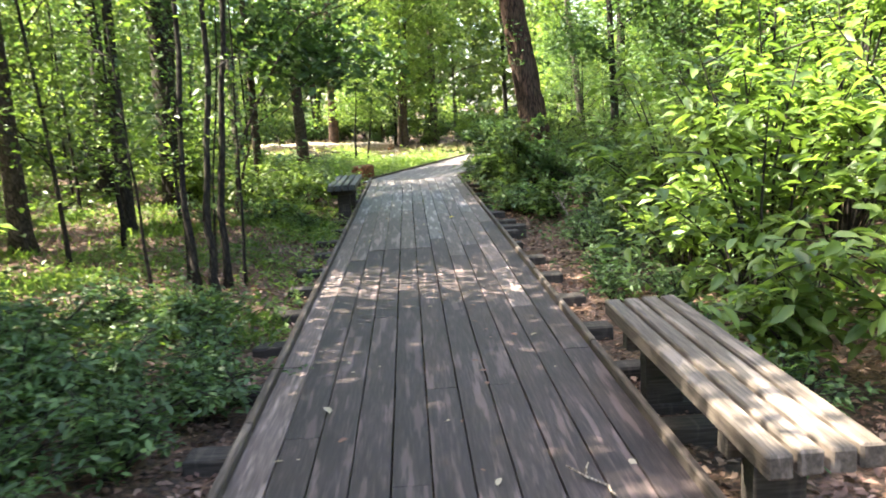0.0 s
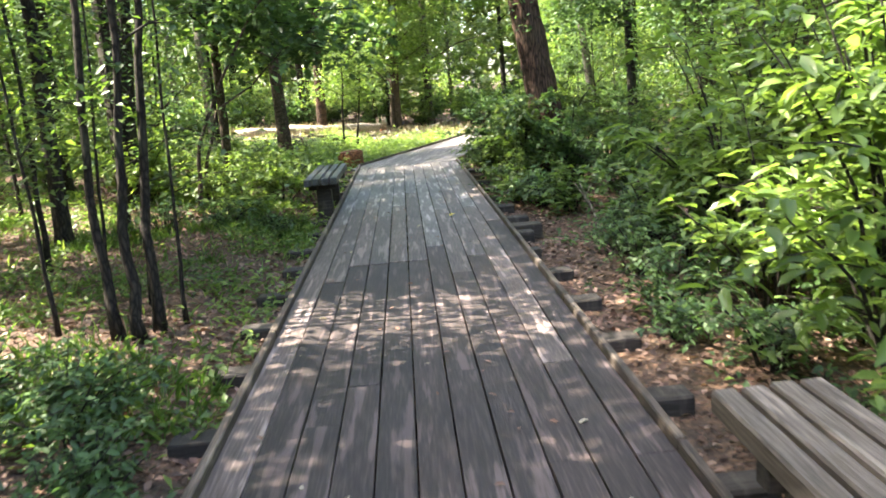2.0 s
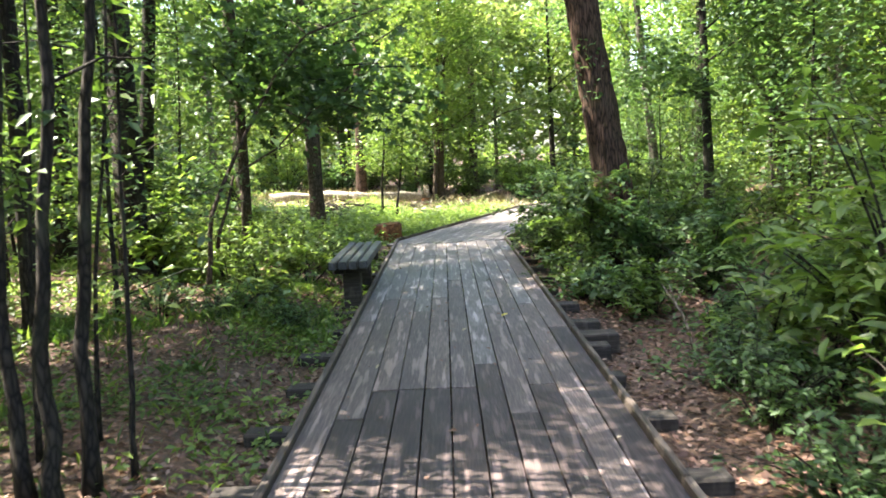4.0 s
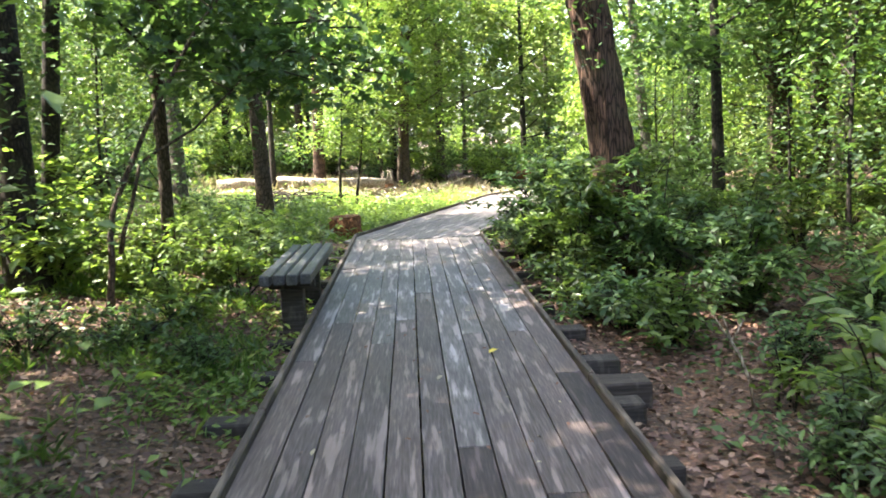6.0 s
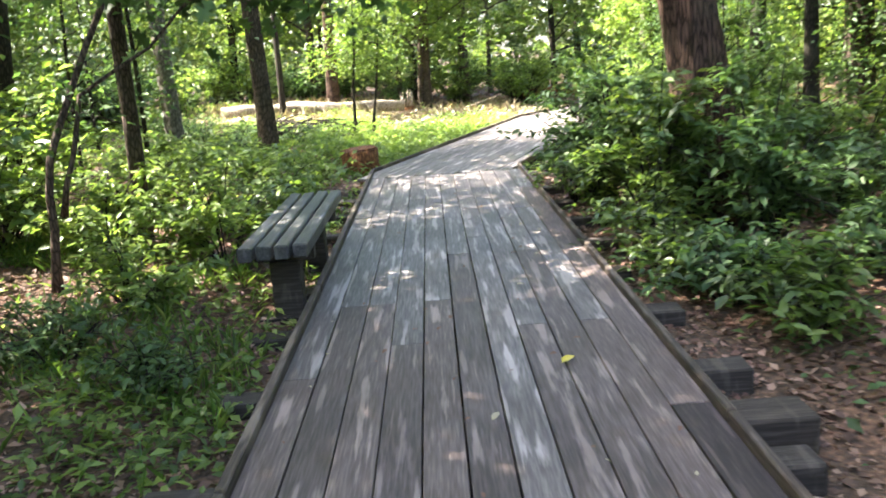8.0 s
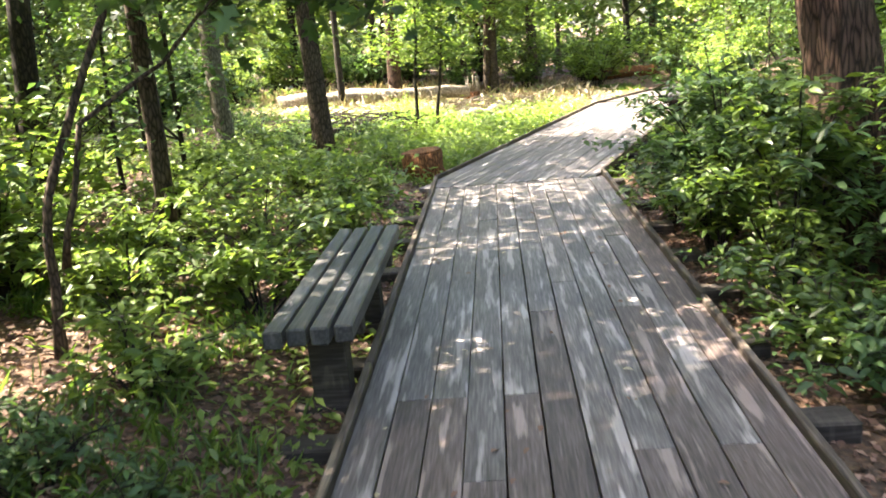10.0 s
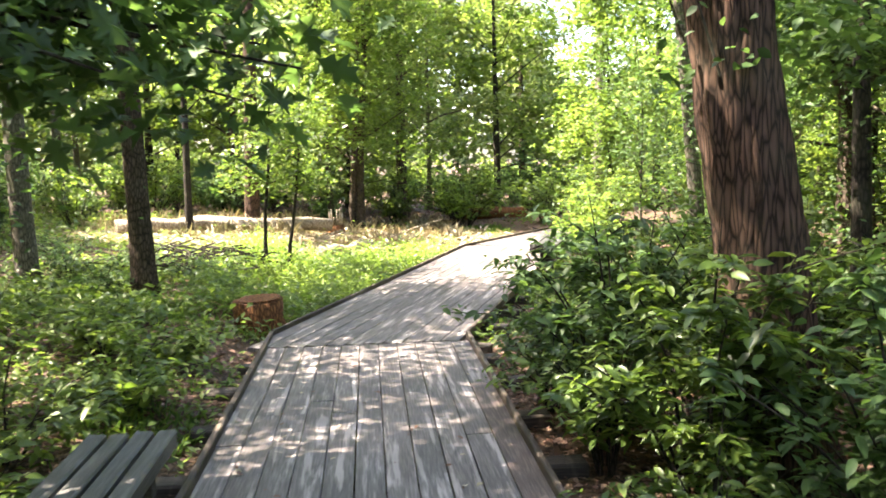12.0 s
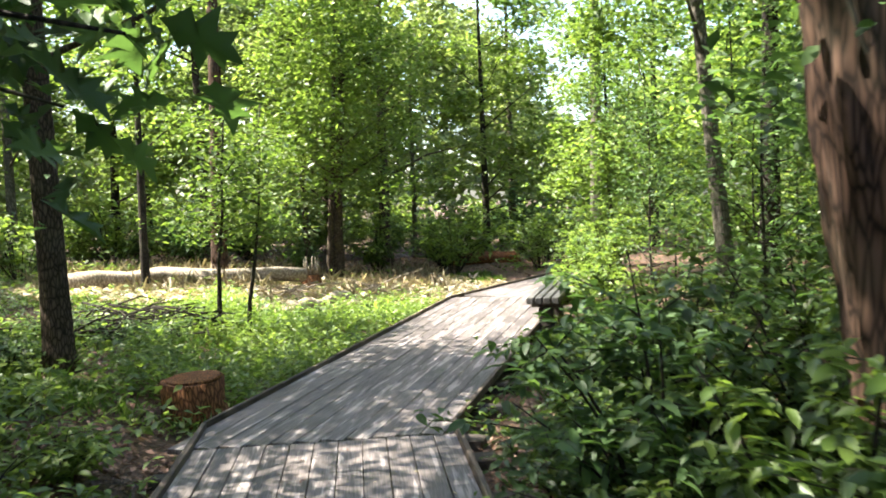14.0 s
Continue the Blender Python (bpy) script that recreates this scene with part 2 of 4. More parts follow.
def leaves(name, c, size, rng, aspect=0.5, lift=0.35, fine=False, axis=None, flat=0.8, lobed=False):
    """One mesh of many folded leaves. c: stem ends (n, 3); size: lengths (n); lift: spread of the leaf's tilt; flat: how level they lie."""
    n = len(c)
    w = rng.uniform(0, 2 * np.pi, n)
    u = np.stack([np.cos(w), np.sin(w), rng.normal(-0.15, lift, n)], 1)
    if axis is not None:
        u = axis + 0.25 * rng.normal(size=(n, 3))
    u /= np.linalg.norm(u, axis=1)[:, None]
    up = np.stack([rng.normal(0, 1 - flat + 0.15, n), rng.normal(0, 1 - flat + 0.15, n), np.full(n, 1.0)], 1)
    v = np.cross(up, u)
    v /= np.linalg.norm(v, axis=1)[:, None] + 1e-9
    nn = np.cross(u, v)
    s = size[:, None]
    hw = s * aspect * 0.5
    if lobed:
        half = [(0.12, 0.16), (0.28, 0.62), (0.36, 0.26), (0.56, 1.0), (0.62, 0.34), (0.84, 0.62), (0.82, 0.24)]
        rows = [(0.5, 0, -0.03), (0, 0, 0)] + [(a, b, 0.1 * b) for a, b in half] + [(1.05, 0, -0.1)] + [(a, -b, 0.1 * b) for a, b in half[::-1]]
        faces = [(0, 1 + (i + 1) % 16, 1 + i) for i in range(16)]
    elif fine:
        rows = [(0, 0, 0), (0.28, 0.85, 0.08), (0.66, 0.8, 0.05), (1, 0, -0.12), (0.66, -0.8, 0.05), (0.28, -0.85, 0.08), (0.5, 0, 0.0)]
        faces = [(0, 6, 1), (1, 6, 2), (6, 3, 2), (0, 5, 6), (5, 4, 6), (6, 4, 3)]
    else:
        rows = [(0, 0, 0), (0.45, 1, 0.1), (1, 0, -0.06), (0.45, -1, 0.1)]
        faces = [(0, 2, 1), (0, 3, 2)]
    k = len(rows)
    co = np.empty((n, k, 3))
    for i, (a, b, h) in enumerate(rows):
        co[:, i] = c + u * s * a + v * hw * b + nn * s * h
    idx = (np.arange(n)[:, None, None] * k + np.array(faces)[None]).reshape(-1)
    me = bpy.data.meshes.new(name)
    nf = n * len(faces)
    me.vertices.add(n * k)
    me.vertices.foreach_set("co", co.reshape(-1).astype(np.float32))
    me.loops.add(nf * 3)
    me.loops.foreach_set("vertex_index", idx.astype(np.int32))
    me.polygons.add(nf)
    me.polygons.foreach_set("loop_start", np.arange(0, nf * 3, 3, dtype=np.int32))
    me.update()
    me.validate()
    return me


def crown_points(rng, centres, radius, per, squash=0.6):
    pts = []
    for c in centres:
        k = max(4, int(per * rng.uniform(0.6, 1.4)))
        d = rng.normal(size=(k, 3)) * np.array([radius, radius, radius * squash]) * rng.uniform(0.6, 1.2)
        pts.append(np.array(c) + d * 0.6)
    return np.concatenate(pts)


def tree(name, x, y, height, radius, lean=(0.0, 0.0), crown_from=3.0, crown_r=2.5, clusters=34, per=120, leaf=0.13, seed=1,
         bark_mat=None, leaf_material=None, label="", limbs=9, curve=0.0, spread=0.75, group="", low=None, sides=10):
    rng = np.random.default_rng(seed)
    root = thing(name, pose(x, y, ground_z(x, y) - 0.04), label, "tree", group)
    bm = bmesh.new()
    k = 12
    pts, rad = [], []
    ph = rng.uniform(0, 6)
    for i in range(k + 1):
        t = i / k
        h = height * t
        pts.append(Vector((lean[0] * h + curve * math.sin(t * 5 + ph) * t, lean[1] * h + curve * math.cos(t * 4 + ph) * t, h)))
        rad.append(radius * (1 - 0.8 * t) + radius * 0.45 * math.exp(-h / (radius * 2.2)))
    pts.insert(1, pts[0].lerp(pts[1], 0.25))
    rad.insert(1, radius * 1.08)
    if sides > 20:
        fine_pts, fine_rad = [], []
        for a, b, ra, rb in zip(pts, pts[1:], rad, rad[1:]):
            cuts = max(1, int((b - a).length / 0.06)) if a.z < 5.5 else 2
            for i in range(cuts):
                fine_pts.append(a.lerp(b, i / cuts))
                fine_rad.append(ra + (rb - ra) * i / cuts)
        tube(bm, fine_pts + [pts[-1]], fine_rad + [rad[-1]], sides, 0.0, seed, ridge=0.03)
    else:
        tube(bm, pts, rad, sides, 0.22, seed)
    cl = []
    for i in range(clusters):
        h = rng.uniform(crown_from, height * 1.03)
        f = (h - crown_from) / max(0.1, height - crown_from)
        rr = crown_r * (1.0 - 0.55 * f) * math.sqrt(rng.uniform(0.05, 1))
        w = rng.uniform(0, 2 * math.pi)
        ax = Vector((lean[0] * h, lean[1] * h, h))
        cl.append(ax + Vector((math.cos(w) * rr, math.sin(w) * rr, 0)))
    part("trunk", bm, bark_mat or M_BARK, root)
    for c in cl[:limbs]:
        bm = bmesh.new()
        h = max(crown_from * 0.75, c.z - 0.6 * Vector((c.x - lean[0] * c.z, c.y - lean[1] * c.z, 0)).length)
        s = Vector((lean[0] * h, lean[1] * h, h))
        mid = s.lerp(c, 0.5) + Vector((0, 0, -0.1 + 0.25 * rng.random()))
        r0 = max(0.012, radius * 0.32 * (1 - 0.6 * h / height))
        tube(bm, [s, s.lerp(mid, 0.5), mid, c], [r0, r0 * 0.8, r0 * 0.6, r0 * 0.25], 5, cap=False)
        part("limb", bm, bark_mat or M_BARK, root)
    p = crown_points(rng, [tuple(c) for c in cl], spread, per)
    me = leaves("crown", p, rng.uniform(0.7, 1.3, len(p)) * leaf, rng, 0.5, 0.4, fine=False, flat=0.6)
    part("crown", me, leaf_material or M_LEAF, root)
    return root


def shrub(name, x, y, h, r, stems=9, leaf=0.1, count=900, seed=1, material=None, label="", group="", fine=True, aspect=0.45, category="shrub", hollow=0.0):
    """Arching stems from one base, with leaves set along their outer part."""
    rng = np.random.default_rng(seed)
    root = thing(name, pose(x, y, ground_z(x, y) - 0.02), label, category, group)
    bm = bmesh.new()
    pts, per = [], max(2, count // (stems * 5))
    for i in range(stems):
        w = rng.uniform(0, 2 * math.pi)
        f = math.sqrt(rng.uniform(0.02, 1))
        top = Vector((math.cos(w) * r * f, math.sin(w) * r * f, h * (1 - 0.45 * f * f) * rng.uniform(0.7, 1.1)))
        b = Vector((math.cos(w) * 0.06, math.sin(w) * 0.06, 0))
        mid = Vector((top.x * 0.4, top.y * 0.4, top.z * 0.6))
        line = [b, b.lerp(mid, 0.5), mid, mid.lerp(top, 0.5) + Vector((0, 0, 0.03)), top]
        r0 = 0.006 + 0.004 * h
        tube(bm, line, [r0, r0 * 0.85, r0 * 0.7, r0 * 0.5, r0 * 0.25], 5, cap=False)
        for j in range(5):
            t = rng.uniform(0.3 + hollow * 0.3, 1)
            q = mid.lerp(top, (t - 0.5) * 2) if t > 0.5 else b.lerp(mid, t * 2)
            tw = q + Vector((rng.normal(0, 0.18), rng.normal(0, 0.18), rng.normal(0.02, 0.09))) * (0.5 + 0.4 * h)
            tube(bm, [q, q.lerp(tw, 0.5) + Vector((0, 0, 0.02)), tw], [r0 * 0.4, r0 * 0.3, r0 * 0.15], 4, cap=False)
            for g in range(per):
                a = q.lerp(tw, rng.uniform(0.15, 1.05))
                pts.append((a.x + rng.normal(0, leaf * 0.45), a.y + rng.normal(0, leaf * 0.45), max(0.03, a.z + rng.normal(0, leaf * 0.3))))
    tagged(part("twig_growth", bm, M_BARK_DARK, root), kind="stuff")
    p = np.array(pts)
    part("foliage", leaves("foliage", p, rng.uniform(0.6, 1.25, len(p)) * leaf, rng, aspect, 0.3, fine, flat=0.75), material or M_LEAF_DARK, root)
    return root


# ---- ground ----
def build_ground():
    xs = sorted(set([-400, -160, -80, -50, -35] + [round(-25 + 1.0 * i, 2) for i in range(20)] + [round(-5 + 0.25 * i, 2) for i in range(45)]
                    + [6.5 + 1.0 * i for i in range(20)] + [35, 50, 80, 160, 400]))
    ys = sorted(set([-400, -150, -60, -30, -15] + [round(-8 + 0.3 * i, 2) for i in range(150)] + [38 + 1.5 * i for i in range(20)] + [80, 120, 200, 400]))
    vs = [(x, y, ground_z(x, y)) for y in ys for x in xs]
    w = len(xs)
    fs = [(j * w + i, j * w + i + 1, (j + 1) * w + i + 1, (j + 1) * w + i) for j in range(len(ys) - 1) for i in range(w - 1)]
    me = bpy.data.meshes.new("ground")
    me.from_pydata(vs, [], fs)
    smooth(me)
    me.materials.append(M_GROUND)
    tagged(new("ground", me), "brown forest floor covered with fallen leaf litter", "ground", kind="structure")


build_ground()


# ---- boardwalk ----
BOARD, WIDE, THICK = 1.95 / 11, 1.95, 0.04
KINK_L, KINK_R = (-0.975, 19.36), (0.975, 19.02)
TURN2, TURN3 = 20.0, 36.0
walkway = thing("boardwalk", pose(0, 0, 0), "weathered grey timber boardwalk with low edge rails on sleepers", "boardwalk", kind="structure")
deck_rng = random.Random(4)
plank_meshes = {}


def plank_mesh(length, variant, timber):
    key = (round(length, 2), variant, timber.name)
    if key not in plank_meshes:
        bm = beam(BOARD - 0.005 - 0.002 * variant, length - 0.004, THICK, 0.003, 0.0008, variant)
        me = bpy.data.meshes.new("plank")
        bm.to_mesh(me)
        bm.free()
        me.materials.append(timber)
        plank_meshes[key] = me
    return plank_meshes[key]


def lay_planks(origin, heading, starts, ends, joints):
    """Eleven rows of planks; starts and ends: y of each row's ends along the heading."""
    base = pose(origin[0], origin[1], 0, 0, 0, -heading)
    for k in range(11):
        y, stop = starts[k], ends[k]
        cuts = [c for c in joints[k] if y + 0.3 < c < stop - 0.3] + [stop]
        for c in cuts:
            length = c - y
            # tone by distance: painted shade on near planks, bleached grey wood further on
            tone_y = y + length / 2 + deck_rng.uniform(-1.5, 1.5)
            timber = M_DECK_GREY if heading or tone_y > 13.5 else M_DECK_MID if tone_y > 9 or k == 0 else M_DECK
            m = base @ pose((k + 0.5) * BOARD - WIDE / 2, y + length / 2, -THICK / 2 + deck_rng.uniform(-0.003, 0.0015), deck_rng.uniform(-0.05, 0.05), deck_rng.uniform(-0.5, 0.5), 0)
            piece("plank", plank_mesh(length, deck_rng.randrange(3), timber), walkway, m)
            y = c


def joints_for(y0, y1, k, rnd):
    out, y = [], y0 + rnd.choice([1.2, 2.4, 3.0, 3.6])
    while y < y1:
        out.append(round(y, 1))
        y += rnd.choice([3.6, 4.2, 4.8, 6.0])
    return out


jr = random.Random(11)
joints1 = [joints_for(-8, 19, k, jr) for k in range(11)]
joints1[3] = [-4.5, -0.9, 2.7, 6.3, 9.4, 12.2, 16.9]
SEAM = 18.75
lay_planks((0, 0), 0, [-8] * 11, [SEAM] * 11, joints1)

# second run, turned to the right; its rows start at the seam
H2 = radians(TURN2)
dir2, out2 = Vector((math.sin(H2), math.cos(H2))), Vector((math.cos(H2), -math.sin(H2)))
mid2 = Vector(((KINK_L[0] + KINK_R[0]) / 2, (KINK_L[1] + KINK_R[1]) / 2))
starts2 = []
for k in range(11):
    off = (k + 0.5) * BOARD - WIDE / 2
    p0 = mid2 + out2 * off
    near = (SEAM + 0.0 - p0.y) / dir2.y
    starts2.append(near + 0.5 * BOARD * math.tan(H2) * 0.9)
RUN2 = 8.45
lay_planks(mid2, TURN2, starts2, [RUN2] * 11, [joints_for(0, RUN2, k, jr) for k in range(11)])
# closing boards under the fan-shaped joint, just below the others
fan = beam(2.1, 1.1, 0.03, 0.004)
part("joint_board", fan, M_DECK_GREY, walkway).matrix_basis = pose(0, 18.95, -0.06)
mid3 = mid2 + dir2 * RUN2
H3 = radians(TURN3)
lay_planks(mid3, TURN3, [0.02 + 0.28 * (1 - k / 5) * 0 + 0.0 for k in range(11)], [4.6] * 11, [joints_for(0, 4.6, k, jr) for k in range(11)])
fan = beam(2.1, 1.2, 0.03, 0.004)
part("joint_board", fan, M_DECK_GREY, walkway).matrix_basis = pose(mid3.x, mid3.y, -0.065, 0, 0, -28)


def rail_run(a, b, seed):
    """A low edge rail from a to b, in lengths of about 3 m."""
    a, b = Vector(a), Vector(b)
    rnd = random.Random(seed)
    total, d, at = (b - a).length, (b - a).normalized(), 0.0
    head = -math.degrees(math.atan2(d.x, d.y))
    while at < total - 0.01:
        ln = min(rnd.uniform(2.4, 3.7), total - at)
        if total - at - ln < 0.6:
            ln = total - at
        c = a + d * (at + ln / 2)
        bm = beam(0.042, ln - 0.006, 0.085, 0.007, 0.0015, seed)
        part("edge_rail", bm, M_CURB, walkway).matrix_basis = pose(c.x, c.y, 0.0025, rnd.uniform(-0.08, 0.08), rnd.uniform(-2, 2), head + rnd.uniform(-0.1, 0.1))
        at += ln


E2L = Vector(KINK_L) + dir2 * RUN2
E2R = Vector(KINK_R) + dir2 * (RUN2 - 0.5)
dir3 = Vector((math.sin(H3), math.cos(H3)))
rail_run((-0.998, -8), (-0.998, KINK_L[1]), 3)
rail_run((0.998, -8), (0.998, KINK_R[1]), 5)
rail_run(Vector(KINK_L) - out2 * 0.022, E2L - out2 * 0.022, 7)
rail_run(Vector(KINK_R) + out2 * 0.022, E2R + out2 * 0.022, 9)
rail_run(E2L - out2 * 0.02, E2L + dir3 * 4.9, 13)
rail_run(E2R + out2 * 0.02, E2R + dir3 * 4.4, 15)


def sleeper(x, y, head, half_l, half_r, size, seed):
    ln = half_l + half_r
    c = Vector((x, y)) + Vector((math.cos(radians(head)), -math.sin(radians(head)))) * (half_r - half_l) / 2
    bm = beam(ln, size, 0.19, 0.012, 0.004, seed)
    part("sleeper", bm, M_SLEEPER, walkway).matrix_basis = pose(c.x, c.y, -0.075 - 0.095, 0, 0, -head)


sr = random.Random(8)
for i in range(-14, 12):
    y = 6.97 + 0.965 * i
    if y > 18.0:
        continue
    sleeper(0, y, 0, 1.33 + sr.uniform(-0.06, 0.05), 1.25 + sr.uniform(-0.08, 0.12), 0.18, i)
sleeper(0, 11.25, 0, 0.5, 1.42, 0.24, 50)
sleeper(0, 18.4, 0, 1.2, 1.23, 0.16, 51)
for i in range(9):
    p = mid2 + dir2 * (0.1 + 0.95 * i)
    sleeper(p.x, p.y, TURN2, 1.15, 1.25, 0.18, 60 + i)
for i in range(5):
    p = mid3 + dir3 * (0.5 + 1.0 * i)
    sleeper(p.x, p.y, TURN3, 1.1, 1.2, 0.18, 70 + i)


# ---- benches ----
def bench(x, y, top, length, head, timber, label, seed):
    """Four square beams on two T-shaped supports; x, y: middle of the seat."""
    g = ground_z(x, y) - 0.05
    root = thing("bench", pose(x, y, 0, 0, 0, head), label, "bench", "benches beside the boardwalk")
    s, gap = 0.09, 0.022
    for k in range(4):
        bm = beam(s, length - 0.02 * (k % 2), s, 0.009, 0.002, seed + k)
        part("seat_beam", bm, timber, root).matrix_basis = pose((k - 1.5) * (s + gap), 0.01 * (k - 1.5), top - s / 2)
    for e in (-1, 1):
        yy = e * (length / 2 - 0.42)
        part("crossbar", beam(0.4, 0.09, 0.09, 0.006, 0.002, seed + 9), M_SLEEPER, root).matrix_basis = pose(0, yy, top - s - 0.047)
        h = top - s - 0.092 - g
        part("post", beam(0.2, 0.14, h, 0.008, 0.002, seed + 11), M_SLEEPER, root).matrix_basis = pose(0, yy, g + h / 2)
        part("foot", beam(0.42, 0.16, 0.09, 0.008, 0.002, seed + 12), M_SLEEPER, root).matrix_basis = pose(0, yy, g + 0.07)


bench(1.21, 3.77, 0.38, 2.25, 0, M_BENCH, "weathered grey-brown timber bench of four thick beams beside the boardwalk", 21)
bench(-1.165, 13.9, 0.46, 2.1, 0, M_BENCH_DARK, "dark grey timber bench of four thick beams beside the boardwalk", 31)
b3 = Vector((3.07, 24.4))
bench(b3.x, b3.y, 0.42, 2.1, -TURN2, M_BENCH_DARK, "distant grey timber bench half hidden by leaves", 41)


# ---- stump, logs and dead wood ----
def stump(x, y, r, h, label):
    root = thing("tree_stump", pose(x, y, ground_z(x, y) - 0.05, 2, -3, 0), label, "stump")
    bm = bmesh.new()
    tube(bm, [Vector((0, 0, 0)), Vector((0, 0, 0.08)), Vector((0, 0, h * 0.5)), Vector((0.01, 0, h))], [r * 1.3, r * 1.1, r, r * 0.97], 20, 0.12, 2.0, cap=True)
    part("body", bm, M_STUMP, root)
    bm = bmesh.new()
    tube(bm, [Vector((0.01, 0, h + 0.004)), Vector((0.01, 0, h + 0.02))], [r * 0.9, r * 0.84], 20, 0.12, 2.0)
    part("cut_top", bm, M_STUMP, root, "rough sawn darkened stump top")


stump(-1.2, 20.1, 0.28, 0.42, "short orange-brown tree stump with a sawn top")


def log(a, b, r, material, label, seed, rise=0.0):
    a, b = Vector(a), Vector(b)
    pts = []
    for i in range(9):
        p = a.lerp(b, i / 8)
        q = p.to_3d()
        q.z = max(ground_z(a.x, a.y), ground_z(b.x, b.y)) * 0.5 + 0.5 * ground_z(p.x, p.y) + r * 0.8 + rise * i / 8
        pts.append(q + Vector((0, 0, 0.12 * noise.noise((i * 0.7, seed, 0.3)))))
    base = pts[0].copy()
    root = thing("fallen_log", Matrix.Translation(base), label, "log", "fallen logs in the clearing")
    bm = bmesh.new()
    tube(bm, [p - base for p in pts], [r * (1 - 0.03 * i) * (1 + 0.25 * noise.noise((i * 1.3, seed, 5))) for i in range(9)], 14, 0.45, seed)
    part("log_body", bm, material, root)


log((-5.4, 29.2), (-0.9, 31.2), 0.18, M_DEADWOOD, "long bleached fallen trunk lying in a sunny clearing", 1.0)
log((-0.95, 27.0), (0.15, 28.6), 0.15, M_DEADWOOD, "short bleached fallen log in dry grass", 2.0)
log((-0.2, 26.8), (0.7, 27.5), 0.12, M_DEADWOOD, "short pale log beside the boardwalk", 3.0)
log((2.6, 36.6), (4.9, 36.0), 0.2, M_STUMP, "orange-brown fallen log beyond the boardwalk", 4.0)
log((-9.5, 21.6), (-6.8, 23.0), 0.14, M_BARK_PALE, "grey fallen log among low plants", 5.0)


# ---- trees close to the walk ----
def stem(name, x, y, pts, r, material, label, seed, twigs=8, leaf_n=0, leaf=0.09, leaf_material=None, group="", leaf_from=0.4, category="tree", spread=0.3):
    """A thin tree given by the line of its trunk (offsets from its base)."""
    rng = np.random.default_rng(seed)
    root = thing(name, pose(x, y, ground_z(x, y) - 0.03), label, category, group)
    line = [Vector(p) for p in pts]
    dense = []
    for a, b in zip(line, line[1:]):
        for i in range(4):
            dense.append(a.lerp(b, i / 4) + Vector((rng.normal(0, r * 0.3), rng.normal(0, r * 0.3), 0)))
    dense.append(line[-1])
    dense[0] = line[0]
    k = len(dense) - 1
    bm = bmesh.new()
    tube(bm, dense, [r * (1 - 0.72 * i / k) + r * 0.5 * math.exp(-i * 1.2) for i in range(k + 1)], 8, 0.2, seed)
    part("trunk", bm, material, root)
    lp = []
    for t in range(twigs):
        bm = bmesh.new()
        i = int(rng.uniform(leaf_from, 0.98) * k)
        s = dense[i]
        w = rng.uniform(0, 2 * math.pi)
        ln = rng.uniform(0.4, 1.0) * (0.5 + 0.12 * line[-1].z)
        e = s + Vector((math.cos(w) * ln, math.sin(w) * ln, rng.uniform(-0.1, 0.5) * ln))
        tube(bm, [s, s.lerp(e, 0.5) + Vector((0, 0, 0.06)), e], [r * 0.3, r * 0.2, r * 0.08], 4, cap=False)
        part("branch", bm, material, root)
        for g in range(leaf_n // max(1, twigs)):
            q = s.lerp(e, rng.uniform(0.25, 1.1))
            lp.append((q.x + rng.normal(0, spread * 0.6), q.y + rng.normal(0, spread * 0.6), q.z + rng.normal(0, spread * 0.4)))
    if lp:
        p = np.array(lp)
        part("crown", leaves("crown", p, rng.uniform(0.7, 1.3, len(p)) * leaf, rng, 0.5, 0.35, False, flat=0.7), leaf_material or M_LEAF, root)
    return root


TRIO = "slender dark trunks in one clump"
TRIO_N = 480
stem("sapling", -2.1, 7.68, [(0, 0, 0), (-0.07, 0.05, 1), (0.02, 0.1, 2.2), (0.04, 0.2, 4), (0.1, 0.2, 6.5)], 0.036, M_BARK_DARK, "slender dark-barked young tree in a clump of three", 1, 10, TRIO_N, 0.09, M_LEAF, TRIO, 0.5)
stem("sapling", -1.93, 7.6, [(0, 0, 0), (-0.02, 0.03, 0.8), (0.1, 0.1, 2), (0.12, 0.1, 4), (0.2, 0.0, 6.5)], 0.04, M_BARK_DARK, "slender dark-barked young tree in a clump of three", 2, 10, TRIO_N, 0.09, M_LEAF, TRIO, 0.5)
stem("sapling", -1.87, 7.85, [(0, 0, 0), (0.02, 0.05, 1), (0.14, 0.1, 2.2), (0.26, 0.1, 4), (0.4, 0.1, 6.5)], 0.04, M_BARK_DARK, "slender dark-barked young tree in a clump of three", 3, 10, TRIO_N, 0.09, M_LEAF, TRIO, 0.5)
for i, (x, y, dx) in enumerate([(-2.35, 8.3, 0.1), (-2.6, 7.9, -0.15), (-2.15, 8.6, 0.2), (-1.75, 8.1, 0.05)]):
    stem("sapling", x, y, [(0, 0, 0), (dx * 0.3, 0.03, 1), (dx, 0.1, 2.2), (dx * 1.4, 0.2, 4.2)], 0.016, M_BARK_DARK, "thin whip of a young tree beside the clump", 60 + i, 8, 220, 0.08, M_LEAF, TRIO, 0.35)
stem("thin_tree", -3.63, 10.24, [(0, 0, 0), (0.05, 0, 1.5), (0, 0, 3), (-0.1, 0, 5)], 0.028, M_BARK_DARK, "thin pale sapling among low plants", 4, 9, 700, 0.1, M_LEAF_BRIGHT)
